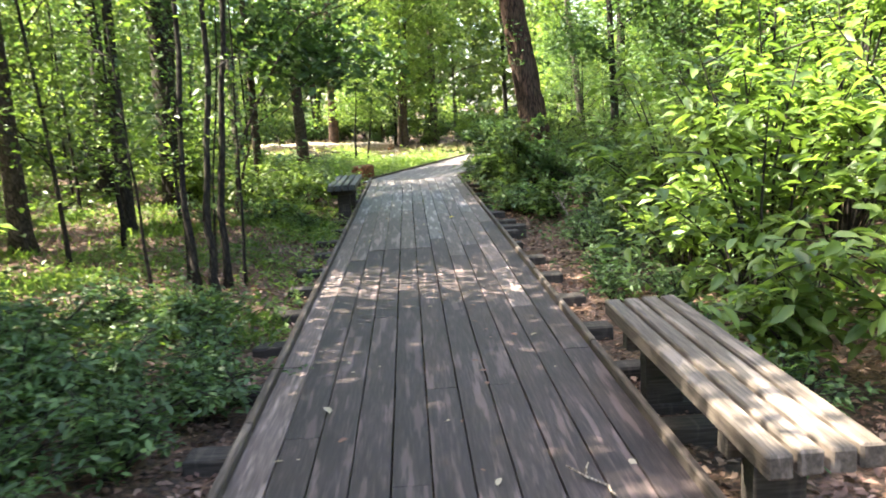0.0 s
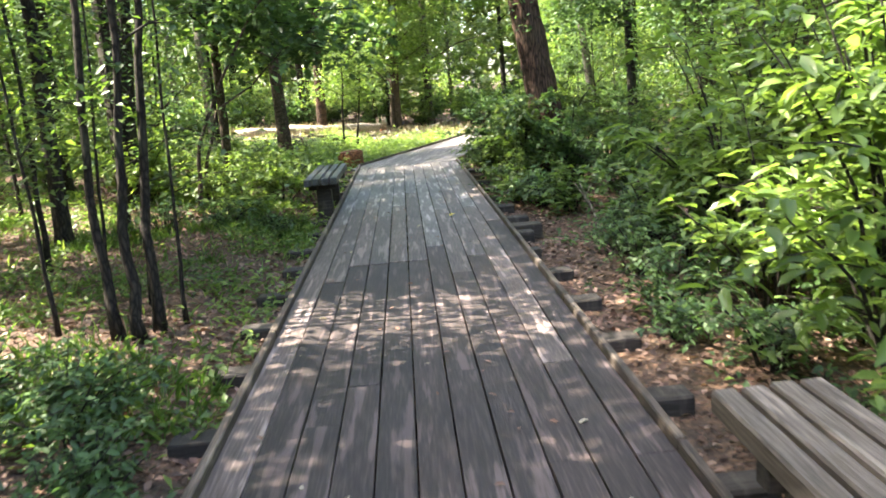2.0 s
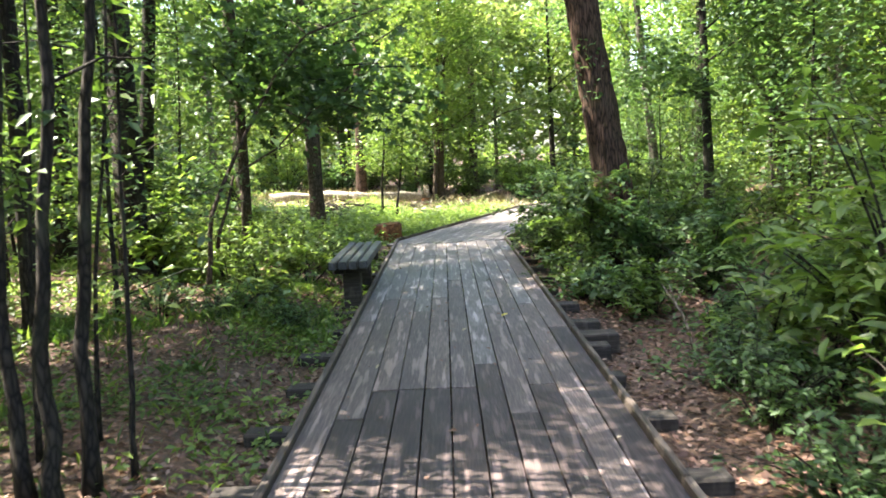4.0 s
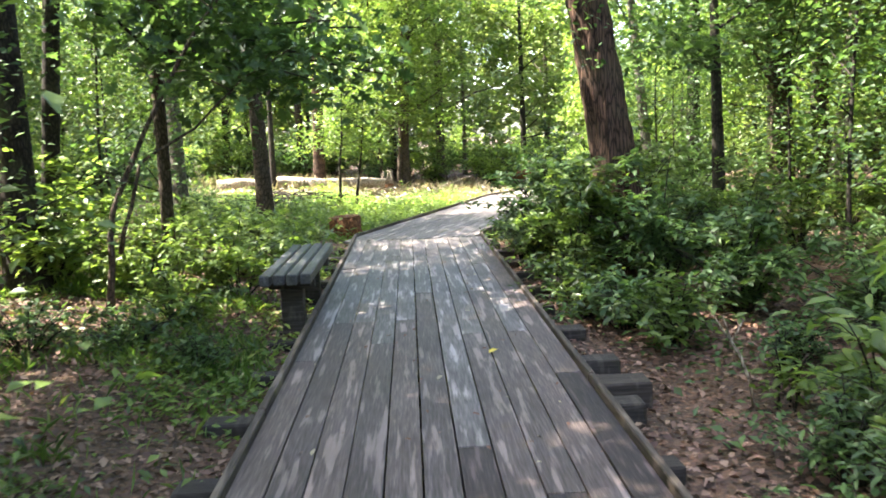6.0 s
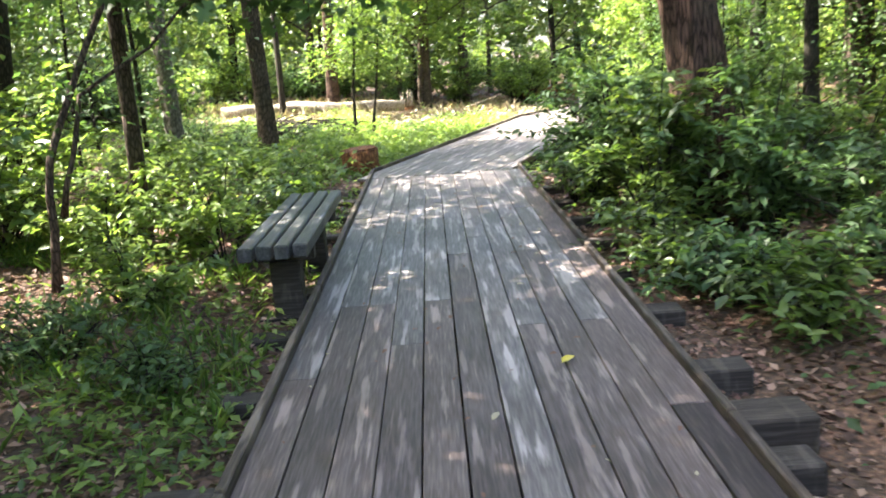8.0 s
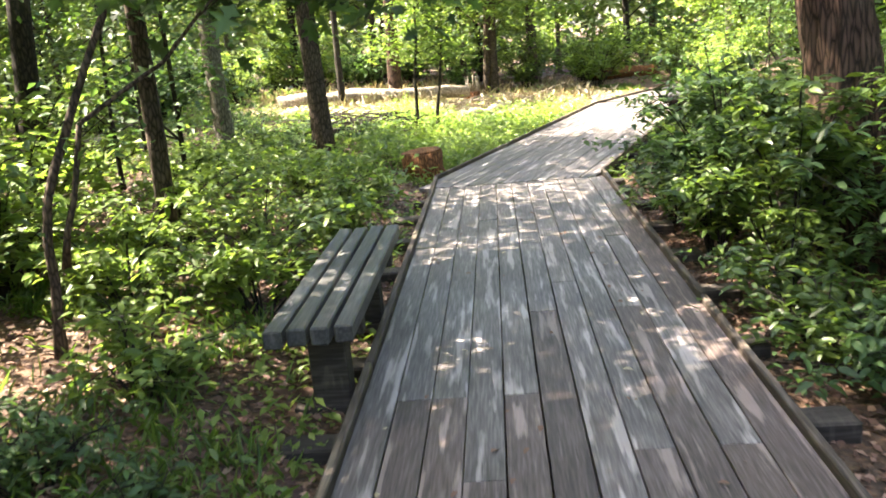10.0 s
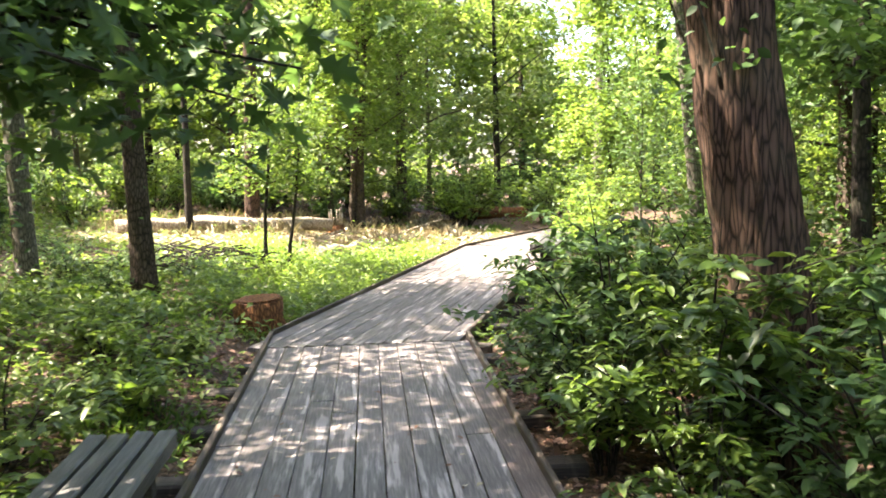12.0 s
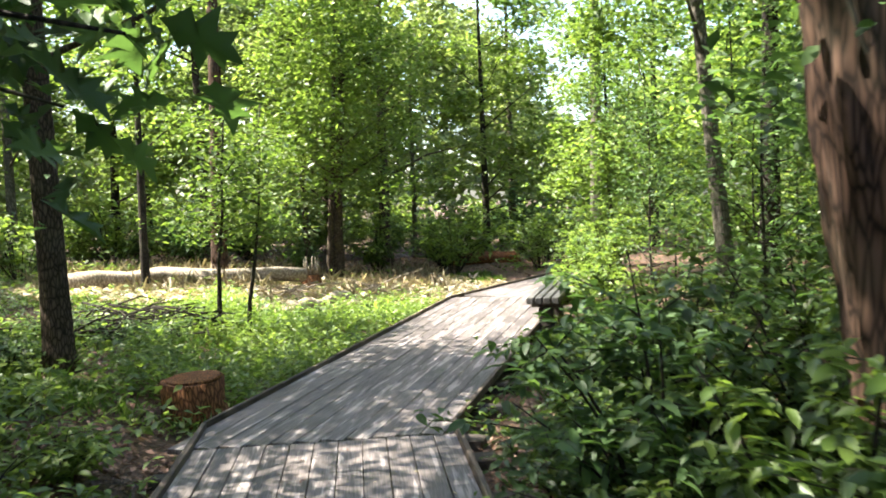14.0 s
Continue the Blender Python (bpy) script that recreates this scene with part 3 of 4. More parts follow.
stem("bent_sapling", -3.0, 13.9, [(0, 0, 0), (0.1, 0, 1.0), (0.45, 0.1, 1.75), (0.95, 0.1, 2.6), (1.35, 0.2, 3.1), (2.3, 0.3, 3.4)], 0.032, M_BARK, "leaning sapling bent over towards the path", 5, 9, 500, 0.1, M_LEAF_DARK, "", 0.55)
stem("bent_sapling", -2.85, 13.9, [(0, 0, 0.6), (0.25, 0, 1.45), (0.75, 0.1, 1.75), (1.25, 0.1, 2.2), (1.75, 0.2, 2.5)], 0.02, M_BARK, "thin side stem of a leaning sapling", 6, 6, 250, 0.1, M_LEAF_DARK, "", 0.6)
stem("sapling", -1.6, 24.0, [(0, 0, 0), (0.02, 0, 1), (0.12, 0, 1.8), (0.2, 0, 3.2)], 0.035, M_BARK_DARK, "thin dark sapling behind the stump", 7, 12, 1500, 0.1, M_LEAF, "", 0.5, spread=0.35)
stem("sapling", -1.3, 24.6, [(0, 0, 0), (0.1, 0, 1), (0.22, 0, 1.9), (0.3, 0, 3.3)], 0.035, M_BARK_DARK, "thin dark sapling behind the stump", 8, 12, 1500, 0.1, M_LEAF, "", 0.5, spread=0.35)

tree("big_tree", 2.4, 15.2, 15, 0.25, (-0.155, 0.0), 5.6, 4.2, 52, 170, 0.16, 11, M_BARK_BIG, M_LEAF, "large tree with shaggy red-brown bark leaning over the path", 12, sides=64)
tree("tree", -4.9, 10.4, 13, 0.14, (0.0, 0), 5.4, 3.3, 110, 150, 0.15, 12, M_BARK, M_LEAF, "dark-barked woodland tree with thin crown", 10)
# added tree: its high crown shades the litter right of the deck
tree("tree", -4.0, 11.6, 11, 0.09, (0.02, 0), 5.2, 2.7, 75, 150, 0.14, 42, M_BARK_DARK, M_LEAF, "slim dark-barked tree added for its high shading crown", 9)
tree("tree", -2.75, 21.3, 12, 0.155, (-0.025, 0.0), 4.2, 2.4, 60, 120, 0.15, 13, M_BARK, M_LEAF, "straight tree with flaking sunlit bark", 8)
tree("tree", -4.5, 22.2, 12, 0.15, (-0.02, 0), 4.2, 2.2, 30, 110, 0.15, 14, M_BARK_PALE, M_LEAF, "straight pale-barked tree behind the undergrowth", 8)
tree("tree", -2.9, 32.2, 15, 0.19, (0.02, 0), 5.0, 2.4, 26, 110, 0.17, 15, M_BARK_BIG, M_LEAF, "tall straight reddish trunk in the clearing", 8)
tree("tree", -3.9, 29.4, 7, 0.09, (0.01, 0), 2.6, 1.7, 20, 110, 0.14, 16, M_BARK_DARK, M_LEAF_BRIGHT, "thin dark tree in the clearing", 8)
tree("tree", -0.2, 33.8, 8.5, 0.14, (0.02, 0), 1.9, 2.9, 80, 190, 0.14, 17, M_BARK, M_LEAF_BRIGHT, "small bushy tree with light green leaves", 14, curve=0.25)
tree("tree", -0.45, 33.7, 7.5, 0.1, (0.06, 0), 2.4, 2.2, 40, 150, 0.14, 18, M_BARK, M_LEAF_BRIGHT, "second slanting stem of a small bushy tree", 8)
tree("tree", 5.9, 23.4, 11, 0.15, (0.01, 0), 4.0, 2.5, 40, 150, 0.15, 19, M_BARK_DARK, M_LEAF, "dark trunk in the shaded wood", 8)
tree("tree", 7.9, 23.6, 12, 0.3, (-0.03, 0), 2.6, 3.0, 60, 150, 0.14, 20, M_BARK, M_LEAF_DARK, "thick vine-covered trunk in the shaded wood", 10)
tree("tree", 8.1, 21.8, 11, 0.15, (0.1, 0), 4.0, 2.5, 40, 150, 0.15, 21, M_BARK_PALE, M_LEAF, "grey slanting trunk in the shaded wood", 8)
tree("tree", 4.5, 21.5, 10, 0.1, (-0.1, 0), 4.0, 2.4, 50, 150, 0.13, 22, M_BARK_PALE, M_LEAF_DARK, "slim leaning grey trunk", 8)
tree("tree", -5.1, 17.6, 13, 0.14, (0.1, 0), 5.6, 2.5, 48, 140, 0.15, 23, M_BARK_DARK, M_LEAF, "dark-barked tree behind the undergrowth", 9)
tree("tree", -6.2, 17.2, 11, 0.17, (0.02, 0), 4.5, 2.2, 32, 120, 0.15, 24, M_BARK_DARK, M_LEAF, "dark-barked tree behind the undergrowth", 9)
tree("tree", 4.3, 17.6, 6.5, 0.1, (-0.03, 0), 2.3, 1.9, 44, 130, 0.13, 41, M_BARK_DARK, M_LEAF_DARK, "dark-leaved young tree beside the large trunk", 9, spread=0.5)
tree("pine", 6.3, 33.0, 16, 0.16, (0.01, 0), 6.0, 2.6, 46, 150, 0.17, 25, M_BARK_PALE, M_LEAF, "straight pale trunk rising beyond the bench", 8)
tree("tree", 5.6, 29.5, 6, 0.06, (-0.02, 0), 1.2, 1.4, 46, 160, 0.13, 26, M_BARK_DARK, M_LEAF_BRIGHT, "slim young tree wrapped in light green leaves", 8, spread=0.5)


def bough(x, y, z, to, seed, n=420, leaf=0.16):
    """A hanging leafy bough reaching in over the path from a tree beside it."""
    rng = np.random.default_rng(seed)
    root = thing("oak_tree", pose(x, y, ground_z(x, y)), "slim oak tree with a low leafy bough over the boardwalk", "tree")
    bm = bmesh.new()
    trunk = [Vector((0.03 * math.sin(i), 0, i * 1.1)) for i in range(8)]
    tube(bm, trunk, [0.085 - 0.008 * i for i in range(8)], 8, 0.15, seed)
    part("trunk", bm, M_BARK, root)
    s = Vector((0, 0, z - ground_z(x, y) + 0.1))
    pts = []
    for e in to:
        e = Vector(e) - Vector((x, y, ground_z(x, y)))
        mid = s.lerp(e, 0.5) + Vector((0, 0, 0.12))
        bm = bmesh.new()
        tube(bm, [s, s.lerp(mid, 0.5), mid, mid.lerp(e, 0.5), e], [0.03, 0.025, 0.018, 0.012, 0.005], 6, cap=False)
        part("branch", bm, M_BARK_DARK, root)
        for i in range(n // len(to)):
            q = mid.lerp(e, rng.uniform(-0.4, 1.1))
            pts.append(tuple(q + Vector((rng.normal(0, 0.22), rng.normal(0, 0.22), rng.normal(0.02, 0.24)))))
    p = np.array(pts)
    part("foliage", leaves("foliage", p, rng.uniform(0.7, 1.3, len(p)) * leaf, rng, 0.85, 0.6, flat=0.35, lobed=True), M_LEAF_DARK, root)


bough(-2.9, 15.6, 2.5, [(-0.45, 15.0, 2.35), (-0.75, 14.6, 2.75), (-1.3, 15.2, 2.3), (-1.5, 14.4, 2.55), (-0.4, 15.6, 2.8), (-1.9, 15.2, 2.9), (-2.2, 14.2, 2.4), (-0.25, 14.7, 2.2), (-1.0, 14.3, 2.15), (-1.7, 13.9, 2.25), (-0.6, 15.3, 2.1), (-0.9, 15.8, 3.3), (-1.8, 15.6, 3.7), (-2.5, 14.8, 3.3), (-3.4, 15.0, 3.0), (-1.4, 16.2, 4.2)], 51, 1700, 0.185)

# ---- shrubs along the walk ----
SH = "shrubs along the boardwalk"
for i, (x, y, h, r, n) in enumerate([(4.3, 26.8, 1.5, 0.8, 1100), (5.0, 28.2, 1.9, 1.0, 1300), (6.0, 30.4, 2.0, 1.1, 1300), (6.6, 32.6, 1.8, 1.1, 1200), (5.0, 33.8, 1.3, 0.9, 900), (3.8, 24.2, 1.2, 0.8, 1000), (2.6, 35.2, 1.6, 1.1, 1200), (0.8, 35.6, 1.8, 1.2, 1200)]):
    shrub("shrub", x, y, h, r, 14, 0.12, n, 500 + i, M_LEAF_BRIGHT, "sunlit light green shrub beyond the boardwalk", SH, fine=False)
for i, (x, y, h, r, n) in enumerate([(1.5, 14.2, 0.75, 0.5, 900), (1.45, 15.6, 1.0, 0.5, 1000), (1.42, 16.9, 0.9, 0.45, 900), (1.5, 13.6, 0.5, 0.45, 700), (1.55, 17.9, 0.6, 0.4, 500), (2.0, 18.6, 0.8, 0.5, 700), (2.6, 20.2, 0.8, 0.6, 700)]):
    shrub("shrub", x, y, h, r, 14, 0.09, n, 520 + i, M_LEAF, "low leafy bush growing over the deck edge", SH)
BUSH = "dense dark green bush overhanging the boardwalk edge"
for i, (x, y, h, r, n) in enumerate([(1.8, 15.0, 1.75, 0.85, 3200), (1.7, 16.3, 1.75, 0.8, 3000), (2.6, 16.4, 2.0, 1.0, 2800), (2.35, 14.1, 1.45, 0.9, 2600), (2.3, 17.6, 1.6, 0.85, 2200),
                                     (2.9, 13.3, 1.1, 0.9, 2000), (3.5, 15.0, 1.4, 0.9, 2200), (1.75, 13.1, 0.6, 0.55, 1000), (2.0, 12.4, 0.6, 0.5, 800), (3.5, 12.2, 0.8, 0.8, 1100), (3.6, 17.2, 1.6, 1.0, 2000),
                                     (2.9, 19.2, 1.1, 0.8, 1300), (3.6, 21.0, 1.2, 0.9, 1300), (4.6, 19.0, 1.3, 1.0, 1300), (4.9, 16.4, 1.2, 1.0, 1300), (4.6, 13.6, 1.0, 1.0, 1200)]):
    shrub("shrub", x, y, h, r, 18, 0.1, n, 100 + i, (M_LEAF, M_LEAF_DARK)[i % 2], BUSH, SH)
TALL = "tall light green shrub with long pointed leaves"
for i, (x, y, h, r, n) in enumerate([(2.35, 5.9, 2.2, 0.95, 1500), (3.0, 7.2, 2.9, 1.1, 2000), (2.3, 7.3, 1.5, 0.7, 900), (3.6, 5.4, 2.8, 1.2, 1900), (2.7, 8.8, 2.2, 0.9, 1500), (4.2, 8.2, 3.4, 1.4, 2000), (3.4, 9.8, 2.4, 1.1, 1500),
                                     (2.7, 4.2, 1.5, 0.8, 1000), (2.1, 4.7, 0.9, 0.5, 600), (5.0, 6.6, 3.2, 1.4, 1600), (5.2, 10.2, 2.8, 1.3, 1500), (2.3, 10.0, 0.9, 0.5, 500), (3.9, 3.6, 1.8, 1.0, 900)]):
    shrub("shrub", x, y, h, r, 15, 0.15, n, 130 + i, M_LEAF_BRIGHT, TALL, SH, aspect=0.4)
shrub("small_plant", 2.17, 10.85, 0.5, 0.22, 6, 0.1, 130, 150, M_LEAF_BRIGHT, "small light green seedling growing from leaf litter", "", category="plant")
shrub("small_plant", 2.45, 10.5, 0.4, 0.25, 6, 0.1, 130, 151, M_LEAF_BRIGHT, "small light green seedling growing from leaf litter", "", category="plant")
LOWB = "low dark green undergrowth clump"
for i, (x, y, h, r, n) in enumerate([(-1.9, 4.8, 0.6, 0.6, 1300), (-2.6, 5.3, 0.65, 0.7, 1300), (-1.75, 5.9, 0.5, 0.5, 900), (-2.8, 4.1, 0.6, 0.7, 1100), (-1.6, 3.9, 0.45, 0.45, 800), (-3.4, 6.0, 0.6, 0.7, 900), (-2.5, 6.4, 0.4, 0.5, 600), (-3.6, 4.9, 0.6, 0.7, 900), (-1.4, 4.7, 0.4, 0.4, 800), (-2.2, 4.3, 0.55, 0.6, 1200), (-1.45, 5.4, 0.35, 0.35, 600), (-2.0, 3.5, 0.5, 0.6, 1000), (-3.0, 5.2, 0.6, 0.6, 1000),
                                     (-2.3, 12.3, 0.4, 0.5, 600), (-1.7, 12.0, 0.3, 0.35, 400), (-3.1, 12.4, 0.5, 0.6, 600), (-3.3, 21.4, 0.45, 0.6, 700), (-4.2, 22.8, 0.5, 0.7, 700), (-3.4, 23.2, 0.5, 0.6, 700), (-2.2, 22.4, 0.45, 0.6, 700), (-4.9, 24.6, 0.6, 0.8, 700),
                                     (1.75, 7.6, 0.5, 0.5, 700), (1.85, 8.8, 0.6, 0.5, 800), (1.95, 9.7, 0.5, 0.45, 700), (1.9, 6.4, 0.55, 0.5, 700), (2.5, 11.6, 0.4, 0.5, 500), (1.65, 5.3, 0.35, 0.35, 400), (1.78, 4.1, 0.46, 0.34, 500), (2.5, 8.0, 0.7, 0.6, 1000), (2.3, 9.1, 0.6, 0.55, 900), (1.6, 7.0, 0.3, 0.3, 350), (3.2, 10.8, 0.7, 0.7, 900), (2.6, 6.7, 0.6, 0.5, 700), (3.9, 11.6, 0.7, 0.8, 800)]):
    shrub("undergrowth", x, y, h, r, 16, 0.062, int(n * 1.4), 160 + i, M_LEAF_DARK, LOWB, "undergrowth clumps", category="plant")
LIGHT = "light green leafy undergrowth in dappled sun"
for i, (x, y, h, r, n) in enumerate([(-1.9, 14.6, 0.75, 0.7, 1000), (-2.2, 15.8, 0.85, 0.8, 1100), (-1.8, 17.0, 0.6, 0.6, 900), (-3.0, 14.9, 0.9, 0.8, 1000), (-3.2, 16.6, 0.9, 0.9, 1100), (-2.4, 18.4, 0.5, 0.7, 900),
                                     (-1.75, 18.3, 0.35, 0.5, 600), (-3.6, 18.6, 0.6, 0.8, 800), (-4.2, 15.6, 1.0, 0.9, 900), (-4.0, 20.0, 0.5, 0.8, 700), (-2.2, 13.3, 0.6, 0.5, 500), (-2.6, 19.7, 0.35, 0.6, 600)]):
    shrub("undergrowth", x, y, h, r, 13, 0.1, n, 180 + i, M_LEAF_BRIGHT, LIGHT, "undergrowth clumps", category="plant")

# ---- the wood around ----
tree("tree", -5.8, 1.8, 9.5, 0.13, (0.02, 0), 3.6, 3.2, 105, 190, 0.15, 27, M_BARK, M_LEAF, "woodland tree shading the boardwalk", 8)
tree("tree", -5.4, 5.6, 10, 0.13, (0.04, 0), 3.6, 2.9, 90, 160, 0.15, 28, M_BARK, M_LEAF, "woodland tree shading the boardwalk", 8)
tree("tree", -7.5, -2.5, 9, 0.13, (0.02, 0), 4.0, 3.0, 45, 150, 0.15, 29, M_BARK, M_LEAF, "woodland tree shading the boardwalk", 8)
tree("tree", -4.25, 15.0, 13, 0.21, (0.0, 0), 5.0, 2.8, 40, 150, 0.15, 34, M_BARK_DARK, M_LEAF, "thick dark-barked tree standing in dry leaf litter", 9)
for i, (x, y) in enumerate([(-8.6, 10.6), (-7.9, 20.9), (-8.4, 4.2), (-6.6, 12.3)]):
    tree("tree", x, y, 11, 0.14, (0.03, 0), 4.6, 2.9, 50, 150, 0.16, 30 + i, M_BARK_DARK, M_LEAF, "tall dark-barked tree shading the clearing", 8)
protos = [tree("tree", -9.5 - 2 * i, 27.0 + 3 * i, 6.5 + 0.8 * i, 0.08 + 0.015 * i, (0.02 * (i - 2), 0.0), 0.9 + 0.5 * i, 2.3 + 0.1 * i, 58, 115, 0.17, 200 + i,
               (M_BARK, M_BARK_DARK, M_BARK_PALE, M_BARK)[i], (M_LEAF_FAR, M_LEAF_BRIGHT, M_LEAF, M_LEAF_FAR)[i], "broad-leaved woodland tree in full leaf", 10, group="trees of the wood", spread=0.55) for i in range(4)]
wr = random.Random(77)
spots = []
for i in range(1600):
    x, y = wr.uniform(-30, 36), wr.uniform(-10, 56)
    centre = 0 if y < 19 else (y - 19) * 0.42
    d = abs(x - centre)
    if d < 6.5 and y < 38 or -12.5 < x < 1.5 and 5 < y < 35 or y < 6 and d < 10:
        continue
    if any((x - a) ** 2 + (y - b) ** 2 < 8 for a, b in spots):
        continue
    spots.append((x, y))
spots = sorted(spots, key=lambda q: q[0] ** 2 + (q[1] - 14) ** 2)[:130]
for i, (x, y) in enumerate(spots):
    p = protos[wr.randrange(4)]
    t = copy_thing(p, pose(x, y, ground_z(x, y) - 0.05, 0, 0, wr.uniform(0, 360)))
    s = wr.uniform(0.95, 1.7)
    t.scale = (s, s, s)
bprotos = [shrub("shrub", -7.0 + 2 * i, 35.5 + i, 1.4, 1.2, 16, 0.16, 900, 240 + i, (M_LEAF, M_LEAF_BRIGHT, M_LEAF_DARK)[i], "leafy green shrub under the trees", "shrubs of the wood", fine=False) for i in range(3)]
bs = []
for i in range(3000):
    x, y = wr.uniform(-22, 28), wr.uniform(1, 54)
    centre = 0.8 if y < 19 else 0.8 + (y - 19) * 0.42
    if y < 35 and abs(x - centre) < (4.6 if y < 20 else 3.0) or (-6.5 < x < 2 and 19 < y < 33.5):
        continue
    if any((x - a) ** 2 + (y - b) ** 2 < 2.4 for a, b in bs):
        continue
    bs.append((x, y))
for x, y in bs[:330]:
    t = copy_thing(bprotos[wr.randrange(3)], pose(x, y, ground_z(x, y) - 0.03, 0, 0, wr.uniform(0, 360)))
    s = wr.uniform(0.6, 1.5)
    t.scale = (s, s, s * wr.uniform(0.8, 1.3))


# slim understory trees that fill the space under the crowns with small leaves
UNDER = "slim understory tree with sparse small grey-green leaves"
under = []
for i, (x, y, h) in enumerate([(-3.9, 9.3, 5.2), (-3.5, 12.4, 4.6), (-4.4, 6.6, 5.6), (4.4, 12.4, 4.4)]):
    under.append(tree("understory_tree", x, y, h, 0.028, (0.03 * (i - 1.5), 0.0), 0.9 + 0.2 * (i % 2), 1.35, 46, 62, 0.085, 600 + i, M_BARK_DARK, (M_LEAF, M_LEAF_DARK)[i % 2], UNDER, 12, group="understory trees", spread=0.6, curve=0.1))
ur = random.Random(5)
for x, y in [(-7.4, 12.6), (-5.8, 14.6), (-3.4, 17.4), (-5.0, 19.4), (-6.6, 16.4), (-7.2, 19.0), (-6.0, 22.6), (-8.4, 15.0), (-4.3, 4.4), (-6.8, 6.4), (-9.2, 18.0), (-8.6, 23.4), (-10.4, 21.0),
             (4.9, 15.2), (5.8, 13.2), (5.4, 17.8), (6.6, 16.0), (6.9, 19.2), (4.2, 20.2), (5.2, 22.4), (7.4, 13.4), (8.4, 17.2), (6.4, 25.6), (5.6, 10.6), (8.0, 26.4), (4.9, 25.2), (9.4, 22.0), (7.0, 29.6), (9.0, 14.6)]:
    t = copy_thing(under[ur.randrange(4)], pose(x, y, ground_z(x, y) - 0.03, 0, 0, ur.uniform(0, 360)))
    s = ur.uniform(0.75, 1.15)
    t.scale = (s, s, s)


def far_woods():
    rng = np.random.default_rng(9)
    n = 52000
    w = rng.uniform(0, 2 * np.pi, n)
    d = rng.uniform(60, 72, n)
    z = rng.uniform(0, 1, n) ** 0.8 * (13 + 4 * np.sin(w * 9) + 2.5 * np.sin(w * 23))
    p = np.stack([np.cos(w) * d, 15 + np.sin(w) * d, z], 1)
    me = leaves("far_woods", p, rng.uniform(0.9, 2.0, n), rng, 0.6, 0.5, False, flat=0.3)
    me.materials.append(M_LEAF_FAR)
    tagged(new("far_woods", me), "pale green distant woodland closing the view", "woods", kind="stuff")


far_woods()


# ---- ground cover ----
def cover(name, n, area, size, material, label, seed, lift=0.03, aspect=0.5, upright=False, density=None, flat=0.8, fine=False):
    rng = np.random.default_rng(seed)
    pts = []
    while len(pts) < n:
        x, y = rng.uniform(area[0], area[1]), rng.uniform(area[2], area[3])
        if on_deck(x, y) or density and rng.random() > density(x, y):
            continue
        pts.append((x, y, ground_z(x, y) + abs(rng.normal(0, lift))))
    p = np.array(pts)
    s = rng.uniform(0.6, 1.4, n) * size
    ax = None
    if upright:
        ax = np.stack([rng.normal(0, 0.6, n), rng.normal(0, 0.6, n), np.ones(n)], 1)
    me = leaves(name, p, s, rng, aspect, 0.35, fine, ax, flat)
    me.materials.append(material)
    tagged(new(name, me), label, name.replace("_", " "), kind="stuff")


def on_deck(x, y, m=1.03):
    if y < 19.5:
        return abs(x) < m
    q = Vector((x, y)) - mid2
    s = q.dot(out2)
    if q.dot(dir2) < RUN2:
        return abs(s) < m
    q = Vector((x, y)) - mid3
    return abs(q.dot(Vector((math.cos(H3), -math.sin(H3))))) < m


def patchy(scale, seed, cut):
    return lambda x, y: 1.0 if noise.noise((x * scale, y * scale, seed)) > cut else 0.06


def in_clearing(x, y):
    return ((x + 2.0) / 5.2) ** 2 + ((y - 30.2) / 3.4) ** 2 + 0.5 * noise.noise((x * 0.8, y * 0.8, 21)) < 1


def bare_of(keep, share):
    return lambda x, y: keep(x, y) * (share if in_clearing(x, y) else 1.0)


cover("leaf_litter", 34000, (-6, 6, 1.5, 24), 0.06, M_DRY, "brown fallen leaves lying on the forest floor", 301, 0.012, 0.6)
cover("leaf_litter", 12000, (-14, 14, 12, 45), 0.13, M_DRY, "brown fallen leaves lying on the forest floor", 302, 0.015, 0.6)
cover("low_plants", 15000, (-7, -1.1, 2, 22), 0.075, M_LEAF_BRIGHT, "low green seedlings over leaf litter", 303, 0.07, 0.5, density=patchy(0.55, 1.0, 0.02))
cover("low_plants", 9000, (1.5, 8, 3, 24), 0.08, M_LEAF_DARK, "low green seedlings over leaf litter", 304, 0.08, 0.5, density=patchy(0.6, 5.0, 0.05))
cover("low_plants", 18000, (-12, 1.5, 19, 34), 0.1, M_LEAF_BRIGHT, "low green plants round the clearing", 305, 0.12, 0.5, density=bare_of(patchy(0.45, 9.0, -0.1), 0.12))
cover("low_plants", 16000, (-22, -5, 4, 36), 0.14, M_LEAF_BRIGHT, "light green plants on the woodland floor", 306, 0.15, 0.5, density=patchy(0.3, 2.0, -0.1))
cover("low_plants", 12000, (4, 24, 6, 44), 0.14, M_LEAF, "green plants on the woodland floor", 307, 0.15, 0.5, density=patchy(0.3, 4.0, -0.02))
cover("grass", 16000, (-4.5, 3.5, 19.5, 33), 0.13, M_GRASS, "fresh green grass beside the boardwalk", 308, 0.01, 0.05, True, density=bare_of(patchy(0.5, 6.0, -0.05), 0.1))
cover("grass", 9000, (-6, -1.2, 6, 18), 0.13, M_GRASS, "thin green grass tufts", 309, 0.01, 0.07, True, density=patchy(0.7, 8.0, 0.15))
cover("dry_stems", 2600, (-6.5, 2.2, 28.5, 35.5), 0.32, M_STRAW, "dry straw-coloured stems in the clearing", 310, 0.02, 0.02, True, density=patchy(0.5, 12.0, -0.1))
